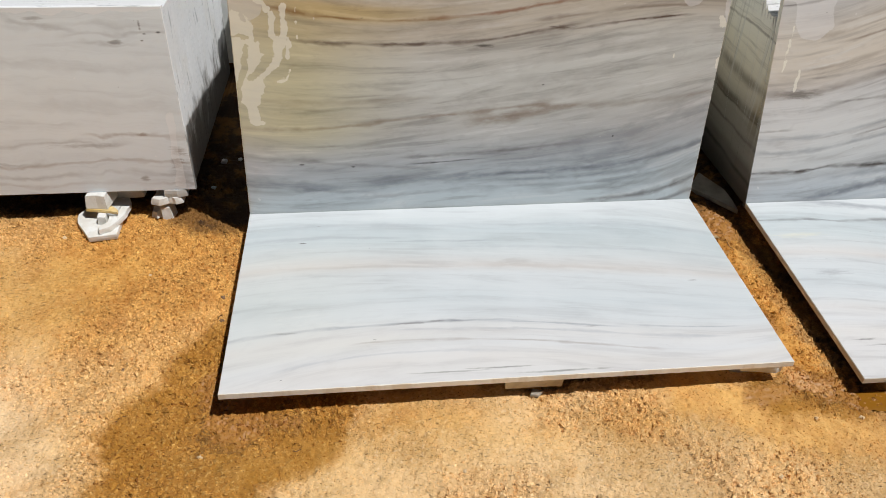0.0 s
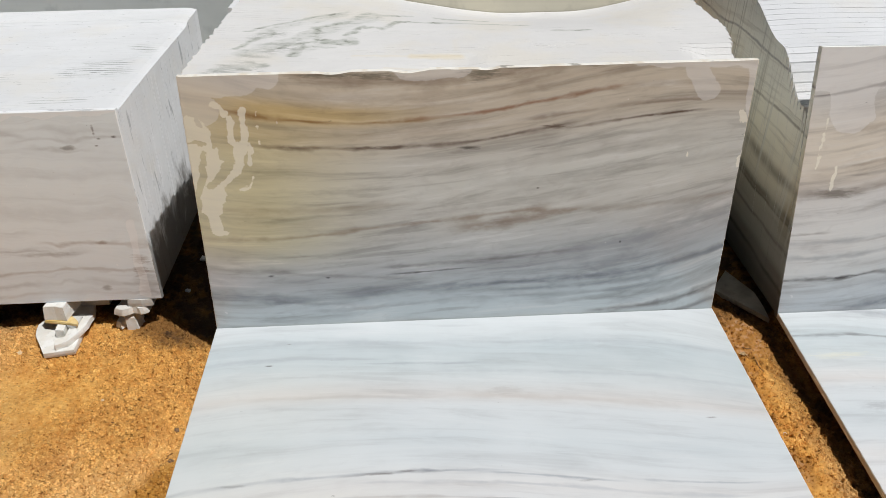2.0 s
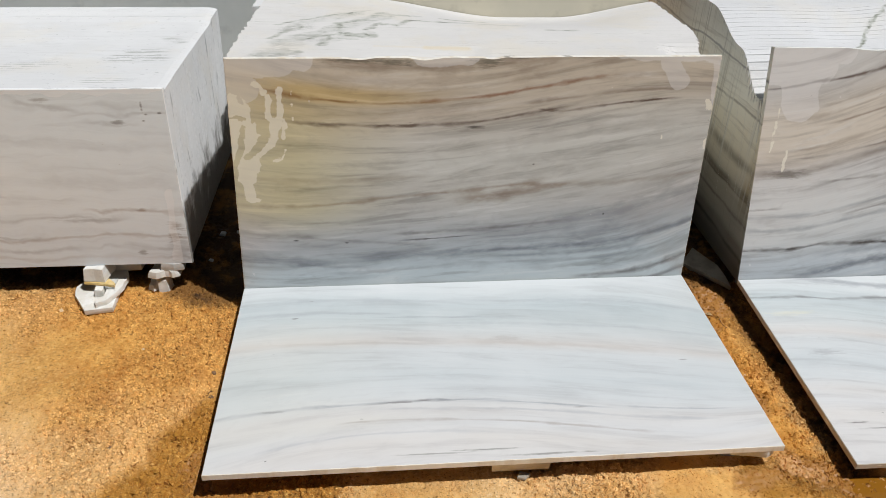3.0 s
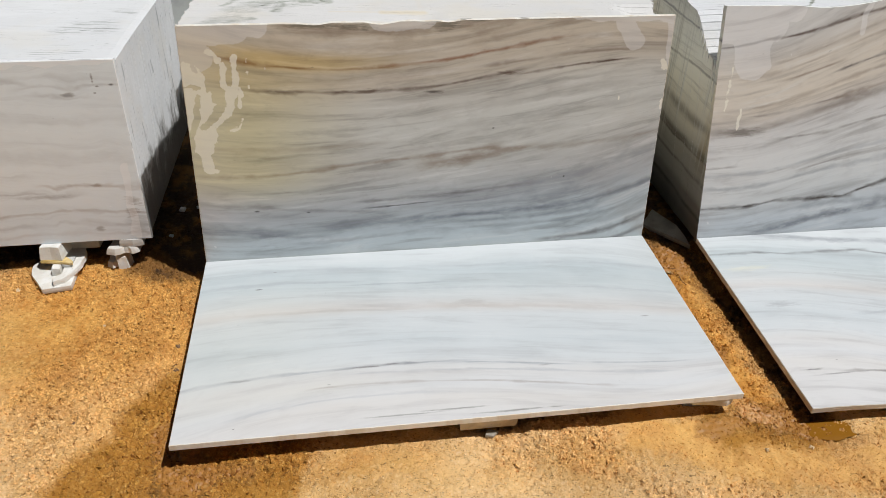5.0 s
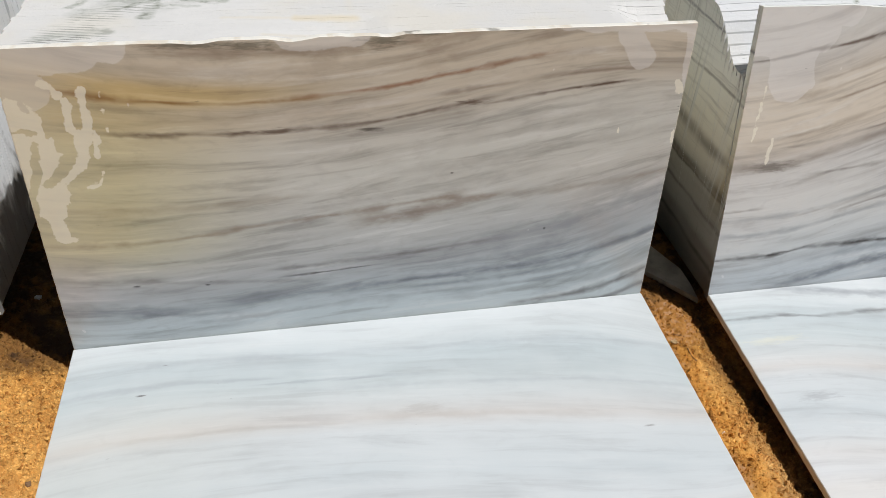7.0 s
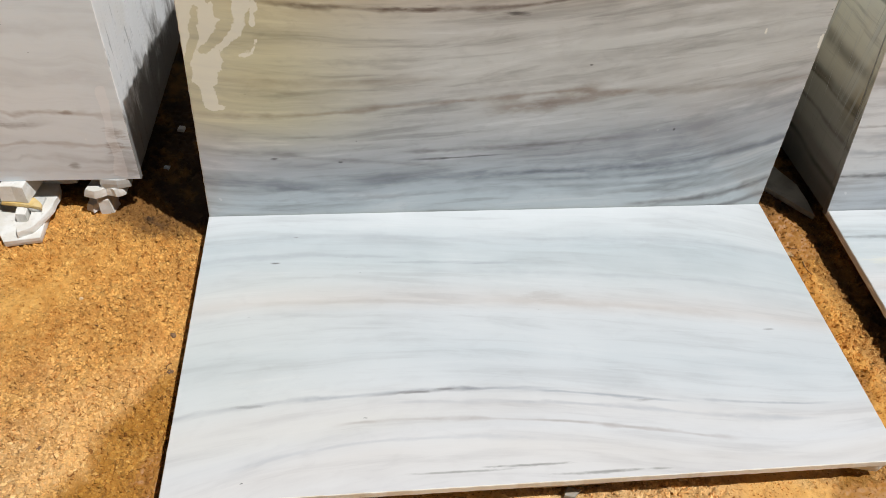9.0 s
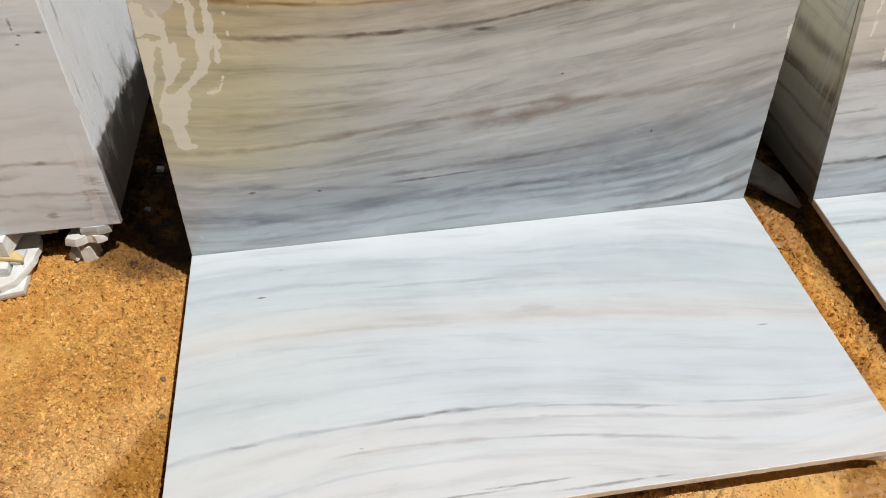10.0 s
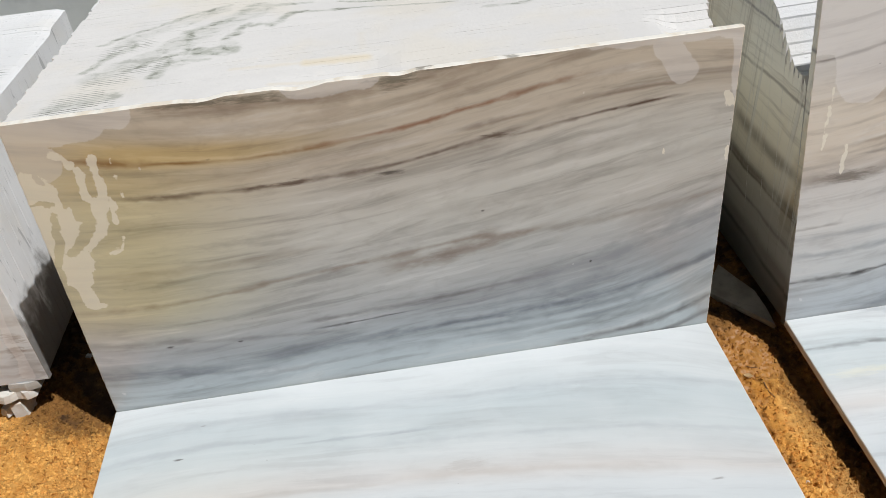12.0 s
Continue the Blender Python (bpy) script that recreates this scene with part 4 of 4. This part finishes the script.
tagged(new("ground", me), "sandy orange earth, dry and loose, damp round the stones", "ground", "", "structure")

# ---- middle block, its front slab and the slab laid before it ----
LEAN = Vector((0, 0.078, 0.762)).normalized()


def chipped_top(u):
    c = 0.0
    if 0.30 < u < 0.95:
        c = -0.010 * max(0.0, noise.noise((u * 14, 0.3, 2)) + 0.25) * smooth(u, 0.30, 0.40) * smooth(u, 0.95, 0.8)
    return c + 0.002 * noise.noise((u * 6, 5, 5))


tagged(slab("marble_slab", (0, 0, 0.08), (1, 0, 0), LEAN, 0.0, 1.52, -0.019, 0.766, 0.018, centre_warp, marble_centre,
            top=chipped_top, left=lambda v: 0.022 * v, right=lambda v: 0.012 * v, steps=(380, 190), film=CENTRE_FILM, runs=CENTRE_RUNS, islands=WET_ISLANDS),
       "upright polished marble slab, grey and ochre banded, half wet", "marble slab", "book-matched slabs", "thing")
tagged(slab("marble_slab", (0, -0.003, 0.08), (1, 0, 0), (0, -1, 0), 0.0, 1.52, 0.0, 0.803, -0.018, centre_warp, marble_lying,
            left=lambda v: 0.007 * v, right=lambda v: -0.017 * v, rough_edge=0.0008, steps=(150, 60)),
       "polished white marble slab lying flat in the sun on stone chips", "marble slab", "book-matched slabs", "thing")


def middle_top(x, y):
    h = 0.832 + 0.012 * smooth(y, 0.1, 0.7) * smooth(x, 0.7, 0.2)
    h -= 0.066 * smooth(y, 0.30, 0.74) * smooth(x, 0.42, 0.98) * smooth(x, 1.64, 1.15)
    h -= 0.030 * smooth(y, 0.17, 0.11) * smooth(x, 1.36, 1.44)
    # a thin scale has broken away along the front, deepest at its far end
    h -= 0.007 * smooth(x, 0.40, 0.74) * smooth(x, 0.83, 0.76) * smooth(y, 0.150, 0.110)
    return h - 0.006 * smooth(abs(x - 0.78), 0.25, 0.05) * smooth(y, 0.12, 0.05)


stack("marble_block", "pale marble block sawn into upright slices, rough weathered top", (0.77, 0.4, 0.05), 0.022, 0.738, 0.0184, 0.0184, 0.05, 0.10,
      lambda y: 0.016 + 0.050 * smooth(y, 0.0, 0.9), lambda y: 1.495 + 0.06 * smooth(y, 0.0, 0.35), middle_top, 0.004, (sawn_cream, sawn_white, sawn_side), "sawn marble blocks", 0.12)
tagged(slab("marble_slab", (0.35, 0.74, 0.03), (1, 0, 0), LEAN, 0.0, 1.19, 0.0, 0.812, 0.02, lambda u, v: v * 0.3 + 0.5, cream_face, steps=(30, 12)),
       "cream marble slab standing behind the sawn block", "marble slab", "", "thing")

# unseen slab, added to close a slit of sun between the blocks
tagged(slab("marble_slab", (0.07, 0.743, 0.05), (1, 0, 0), LEAN, 0.0, 0.275, 0.0, 0.69, 0.019, lambda u, v: v * 0.3 + 0.5, cream_face, steps=(12, 12)),
       "narrow cream slab added out of view to stop sunlight", "marble slab", "", "thing")
# unseen block, added so the ground in the left gap lies in shade
stack("marble_block", "unseen sawn block added behind the pale one to shade the gap", (0.75, 1.1, 0.05), 0.765, 1.50, 0.05, 0.05, 0.05, 0.10,
      lambda y: 0.0, lambda y: 1.42, lambda x, y: 0.80 + 0.008 * math.sin(x * 5), 0.003, (sawn_white, sawn_white, sawn_side), "sawn marble blocks", 0.3)

# ---- right block ----
RLEAN = Vector((0, 0.160, 0.765)).normalized()


def right_top_edge(u):
    return 0.012 * noise.noise((u * 3, 1, 1)) - 0.012 * smooth(u, 0.22, 0.36) + 0.06 * smooth(u, 0.38, 0.85)


tagged(slab("marble_slab", (1.72, -0.022, 0.07), (1, 0, 0), RLEAN, 0.0, 1.9, -0.02, 0.797, 0.018, right_warp, marble_right,
            top=right_top_edge, left=lambda v: 0.006 * v, steps=(420, 170), rim_mat=sawn_side, film=RIGHT_FILM, runs=RIGHT_RUNS),
       "upright marble slab, cream over grey with dark veins, half wet", "marble slab", "book-matched slabs", "thing")
tagged(slab("marble_slab", (1.72, -0.026, 0.068), (1, 0, 0), (0, -0.82, -0.036), 0.0, 1.9, 0.0, 0.815, -0.018, right_warp, marble_right_lying,
            left=lambda v: -0.022 * v, top=lambda u: 0.02 * smooth(u, 0.0, 0.5), rough_edge=0.0008, steps=(120, 50), rim_mat=shaded_edge),
       "white marble slab with a black vein lying flat on the earth", "marble slab", "book-matched slabs", "thing")


def right_top(x, y):
    h = 0.672 + 0.110 * smooth(y, 0.04, 0.20) + 0.075 * smooth(y, 0.22, 0.46) + 0.02 * smooth(y, 0.5, 1.0) + 0.03 * smooth(x, 2.1, 2.6)
    h -= 0.030 * max(0.0, noise.noise((y * 41, 2.5, 1)) + 0.15) * smooth(x, 2.02, 1.80) * smooth(y, 0.12, 0.04)
    return h + 0.004 * math.sin(x * 7 + y * 3)


stack("marble_block", "white marble block sawn into slices, dark banded side", (2.6, 0.6, 0.05), 0.002, 1.25, 0.0205, 0.0205, 0.05, 0.209,
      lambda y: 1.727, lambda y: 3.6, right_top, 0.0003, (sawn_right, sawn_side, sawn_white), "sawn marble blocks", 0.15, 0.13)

# ---- left block ----
LLEAN = Vector((0, 0.057, 0.61)).normalized()
tagged(slab("marble_slab", (-0.19, 0.126, 0.104), (1, 0, 0), LLEAN, -1.7, 0.0, 0.0, 0.613, 0.018, left_warp, marble_left,
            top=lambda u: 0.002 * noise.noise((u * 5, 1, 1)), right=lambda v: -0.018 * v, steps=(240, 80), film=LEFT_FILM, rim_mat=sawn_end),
       "upright pale pinkish-grey marble slab at a block's front", "marble slab", "", "thing")


def left_top(x, y):
    return 0.712 - 0.012 * smooth(y, 0.3, 1.1) + 0.012 * smooth(y, 0.945, 0.965) - 0.007 * smooth(x, -0.235, -0.2)


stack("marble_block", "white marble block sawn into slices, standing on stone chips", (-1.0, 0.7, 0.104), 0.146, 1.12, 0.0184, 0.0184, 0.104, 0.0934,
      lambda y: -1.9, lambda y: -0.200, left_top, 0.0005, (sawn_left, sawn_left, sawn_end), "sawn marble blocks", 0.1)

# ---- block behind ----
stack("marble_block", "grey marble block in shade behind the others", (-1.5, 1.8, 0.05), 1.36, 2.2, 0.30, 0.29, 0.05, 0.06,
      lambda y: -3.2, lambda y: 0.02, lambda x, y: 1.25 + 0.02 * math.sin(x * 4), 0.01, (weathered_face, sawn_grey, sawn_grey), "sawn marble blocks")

# ---- stone chips that carry the blocks and slabs ----
G = "grey marble offcut wedged under a slab"
offcut([(-0.60, 0.13), (-0.588, 0.075), (-0.53, -0.015), (-0.443, -0.001), (-0.445, 0.054), (-0.45, 0.20), (-0.56, 0.22)], 0.020, pose(0, 0, -0.002, 0, 0, 0), chip_white, "flat six-sided piece of white marble on the earth", seed=1)
offcut([(-0.45, 0.22), (-0.427, 0.15), (-0.430, 0.098), (-0.454, 0.033), (-0.464, 0.014), (-0.495, -0.003), (-0.503, 0.016), (-0.479, 0.040), (-0.487, 0.10), (-0.50, 0.22)], 0.019, pose(0, 0, 0.018, 0, 0, 0), chip_white, "white marble offcut with a rough broken edge", taper=0.002, seed=2)
offcut([(-0.516, 0.060), (-0.487, 0.057), (-0.489, 0.10), (-0.518, 0.10)], 0.028, pose(0, 0, 0.018), chip_white, "small white marble chip in a pile of offcuts", taper=0.002, seed=3)
offcut([(-0.486, 0.082), (-0.457, 0.078), (-0.455, 0.13), (-0.486, 0.13)], 0.010, pose(0, 0, 0.037), chip_grey, "small grey marble chip in a pile of offcuts", seed=4)
offcut([(-0.558, 0.098), (-0.449, 0.074), (-0.456, 0.096), (-0.50, 0.13), (-0.55, 0.17)], 0.010, pose(0, 0, 0.046), chip_amber, "thin amber-edged stone tile under a marble block", taper=0.001, seed=5)
offcut([(-0.557, 0.101), (-0.484, 0.092), (-0.472, 0.18), (-0.552, 0.18)], 0.0485, pose(0, 0, 0.056), chip_white, "thick white marble offcut carrying a marble block", taper=0.008, seed=6)
offcut([(-0.49, 0.195), (-0.39, 0.195), (-0.39, 0.265), (-0.49, 0.265)], 0.068, pose(0, 0, 0.036), chip_grey, "grey marble offcut carrying a marble block", seed=7)
offcut([(-0.358, 0.123), (-0.335, 0.110), (-0.318, 0.125), (-0.325, 0.18), (-0.36, 0.17)], 0.022, pose(0, 0, -0.002), chip_white, "broken piece of white marble on the sandy earth", taper=0.007, seed=8)
offcut([(-0.334, 0.125), (-0.320, 0.104), (-0.286, 0.108), (-0.278, 0.150), (-0.29, 0.18), (-0.33, 0.18)], 0.058, pose(0.004, 0.004, -0.002, 3, -4, 0), chip_white, "rounded broken chunk of white marble in a pile", taper=0.009, seed=19)
offcut([(-0.348, 0.116), (-0.318, 0.104), (-0.288, 0.118), (-0.262, 0.110), (-0.240, 0.12), (-0.235, 0.2), (-0.34, 0.2)], 0.024, pose(0, 0, 0.055, 0, 0, 0), chip_white, "chipped white marble offcut under a block's corner", taper=0.007, seed=10)
offcut([(-0.300, 0.124), (-0.255, 0.118), (-0.222, 0.126), (-0.225, 0.21), (-0.30, 0.21)], 0.027, pose(0, 0, 0.078), chip_grey, "grey marble offcut carrying a marble block", taper=0.003, seed=11)
# under the slab in the middle
offcut([(0.735, -0.785), (0.885, -0.785), (0.895, -0.62), (0.73, -0.63)], 0.048, pose(0, 0, 0.014), chip_brown, "polished brownish marble block wedged under a slab", taper=-0.006, seed=12)
offcut([(0.75, -0.72), (0.87, -0.73), (0.87, -0.63), (0.75, -0.63)], 0.024, pose(0, 0, -0.008), chip_grey, "marble offcut half sunk in the earth", seed=13)
offcut([(0.893, -0.775), (0.930, -0.77), (0.935, -0.68), (0.897, -0.68)], 0.022, pose(0, 0, 0.040), chip_grey, G, seed=14)
offcut([(0.885, -0.74), (0.935, -0.74), (0.935, -0.66), (0.89, -0.66)], 0.046, pose(0, 0, -0.006), chip_grey, "marble offcut half sunk in the earth", seed=15)
offcut([(0.800, -0.800), (0.82, -0.805), (0.836, -0.79), (0.81, -0.78)], 0.011, pose(0, 0, -0.004), chip_dull, "small veined marble chip on the sandy earth", seed=16)
offcut([(1.375, -0.790), (1.465, -0.806), (1.490, -0.792), (1.485, -0.68), (1.37, -0.68)], 0.026, pose(0, 0, 0.036), chip_white, "white marble offcut under a slab's corner", seed=17)
offcut([(1.37, -0.755), (1.455, -0.76), (1.46, -0.68), (1.37, -0.68)], 0.045, pose(0, 0, -0.008), chip_grey, "marble offcut half sunk in the earth", seed=18)
for k, (x, y, z1) in enumerate(((0.16, -0.14, 0.0615), (1.34, -0.13, 0.0615), (0.14, -0.45, 0.0615), (2.0, -0.15, 0.0435), (3.2, -0.2, 0.0435))):
    offcut([(x - 0.05, y - 0.04), (x + 0.05, y - 0.05), (x + 0.06, y + 0.04), (x - 0.05, y + 0.05)], z1 + 0.02, pose(0, 0, -0.02), chip_grey, G, seed=30 + k)
for k, (x, y, z1) in enumerate(((0.2, 0.2, 0.05), (1.3, 0.2, 0.05), (0.2, 0.6, 0.05), (1.3, 0.6, 0.05), (0.3, 1.1, 0.05), (1.2, 1.1, 0.05), (2.0, 0.3, 0.05), (3.3, 0.3, 0.05), (2.0, 1.0, 0.05), (3.3, 1.0, 0.05),
                                (-0.5, 0.95, 0.104), (-1.6, 0.95, 0.104), (-1.6, 0.3, 0.104), (-2.9, 1.9, 0.05), (0.3, 1.9, 0.05), (-1.3, 1.9, 0.05))):
    offcut([(x - 0.10, y - 0.05), (x + 0.10, y - 0.06), (x + 0.11, y + 0.05), (x - 0.10, y + 0.06)], z1 + 0.02, pose(0, 0, -0.02), chip_grey, "grey marble offcut carrying a marble block", seed=50 + k)
# in the gap beside the block with the dark side
offcut([(1.60, 0.19), (1.685, 0.29), (1.735, 0.16), (1.728, 0.02)], 0.018, pose(0, 0, -0.010, 0, 0, 0), chip_dull, "flat dark grey marble piece lying in the shaded gap", seed=70)
for k, (x, y, a, m) in enumerate(((-0.16, 0.50, 0.013, chip_white), (-0.10, 0.51, 0.010, chip_grey), (-0.175, 0.31, 0.010, chip_grey), (-0.033, -0.925, 0.007, chip_sand),
                                  (1.578, -0.44, 0.006, chip_white), (1.66, -0.93, 0.008, chip_sand), (0.60, -1.02, 0.005, chip_sand), (-0.62, 0.02, 0.009, chip_sand), (1.53, -0.93, 0.006, chip_sand),
                                  (1.35, -1.1, 0.006, chip_sand), (-0.3, -0.2, 0.005, chip_sand), (-0.045, -0.44, 0.007, chip_dark), (-0.055, -0.33, 0.008, chip_dark), (-0.28, -0.62, 0.006, chip_dark))):
    offcut([(-a, -a * 0.6), (a * 0.7, -a), (a, a * 0.5), (-a * 0.4, a)], a * 0.9, pose(x, y, ground_height(x, y) - 0.002, 9, -7, k * 47), m, "small marble chip on the sandy earth", "marble_chip", 0.002, 80 + k)

# ---- sticks, leaves, water ----
def stick(points, r, label):
    bm = bmesh.new()
    rings = []
    for k, p in enumerate(points):
        rr = r * (1 - 0.5 * k / len(points))
        rings.append([bm.verts.new((p[0] + rr * math.cos(a), p[1] + rr * 0.3 * math.sin(a), p[2] + rr * math.sin(a))) for a in (0, 1.26, 2.51, 3.77, 5.03)])
    for a, b in zip(rings, rings[1:]):
        for k in range(5):
            bm.faces.new((a[k], a[(k + 1) % 5], b[(k + 1) % 5], b[k]))
    bm.faces.new(list(reversed(rings[0])))
    bm.faces.new(rings[-1])
    tagged(part("twig", bm, bark), label, "twig")


for x, y, dx, dy in ((1.612, -0.16, 0.003, -0.05), (1.595, -0.10, 0.03, -0.01), (-0.245, -0.29, 0.028, -0.016), (0.19, -0.93, 0.016, 0.004), (-0.26, -0.80, 0.024, 0.010), (-0.06, -0.43, 0.014, 0.012)):
    stick([(x + dx * k / 4 + 0.002 * math.sin(k * 2), y + dy * k / 4 + 0.002 * math.cos(k * 1.7), ground_height(x + dx * k / 4, y + dy * k / 4) + 0.0025) for k in range(5)], 0.0014, "thin dry brown twig on the sandy earth")


def leaf(x, y, size, turn):
    bm = bmesh.new()
    rim = []
    for k in range(7):
        t = k / 6
        wid = size * 0.32 * math.sin(math.pi * min(1, t * 0.96 + 0.02))
        for side in (-1, 0, 1):
            rim.append(bm.verts.new((t * size - size / 2, side * wid, 0.0015 + 0.12 * size * abs(side) * math.sin(t * 3) + 0.08 * size * t * t)))
    for k in range(6):
        for c in range(2):
            a = k * 3 + c
            bm.faces.new((rim[a], rim[a + 3], rim[a + 4], rim[a + 1]))
    bmesh.ops.solidify(bm, geom=bm.faces, thickness=0.0006)
    ob = part("dry_leaf", bm, leaf_dry)
    ob.matrix_world = pose(x, y, ground_height(x, y) + 0.001, 4, 5, turn)
    tagged(ob, "small curled dry leaf on the sandy earth", "leaf", "fallen leaves")


for x, y, size, turn in ((-0.52, -1.02, 0.022, 20), (1.585, -0.13, 0.024, -20), (0.9, -1.12, 0.018, 70), (-0.75, -0.75, 0.018, 140)):
    leaf(x, y, size, turn)


def puddle(cx, cy, rx, ry, level, seed):
    bm = bmesh.new()
    hub = bm.verts.new((cx, cy, level))
    ring = []
    for k in range(64):
        a = k / 64 * 2 * math.pi
        q = 1 + 0.35 * noise.noise((math.cos(a) * 1.3 + seed, math.sin(a) * 1.3, 2)) + 0.1 * noise.noise((math.cos(a) * 6, math.sin(a) * 6, seed))
        ring.append(bm.verts.new((cx + rx * q * math.cos(a), cy + ry * q * math.sin(a), level)))
    for k in range(64):
        bm.faces.new((hub, ring[k], ring[(k + 1) % 64]))
    tagged(part("puddle", bm, muddy_water), "shallow puddle of orange muddy water", "puddle", "", "structure")


puddle(1.755, -0.858, 0.105, 0.038, ground_height(1.74, -0.865) + 0.005, 1)

# ---- loose grains on the earth ----
rng = np.random.default_rng(4)
crumb = np.array([(1, 0, 0), (0, 1, 0), (-1, 0, 0), (0, -1, 0), (0, 0, 1)], float)
tris = [(0, 1, 4), (1, 2, 4), (2, 3, 4), (3, 0, 4)]
gv, gf = [], []
for _ in range(300000):
    x, y = rng.uniform(-1.15, 2.15), rng.uniform(-1.28, 0.35)
    under = (0.03 < x < 1.48 and -0.76 < y) or (x > 1.80 and y > -0.78)
    if under or (1.5 < x < 1.75 and y > -0.30 and rng.random() < 0.7):
        continue
    cover = looseness(x, y)
    if rng.random() > 0.32 + 0.68 * cover:
        continue
    size = 0.0013 + (0.0018 + 0.0028 * cover) * rng.random() ** 3
    shape = crumb * (size * rng.uniform(0.6, 1.4, (5, 1))) * (rng.uniform(0.9, 1.7), rng.uniform(0.6, 1.0), rng.uniform(0.8, 1.5))
    shape[4, :2] = rng.uniform(-0.6, 0.6, 2) * size
    a = rng.normal(0.1, 0.8)
    ca, sa = math.cos(a), math.sin(a)
    z = ground_height(x, y) - size * 0.1
    i0 = len(gv)
    gv += [(x + ca * p[0] - sa * p[1], y + sa * p[0] + ca * p[1], z + p[2]) for p in shape.tolist()]
    gf += [(i0 + a0, i0 + b0, i0 + c0) for a0, b0, c0 in tris]
me = bpy.data.meshes.new("gravel")
me.from_pydata(gv, [], gf)
me.materials.append(grains)
tagged(new("gravel", me), "loose orange grit and small stones on earth", "gravel", "", "stuff")
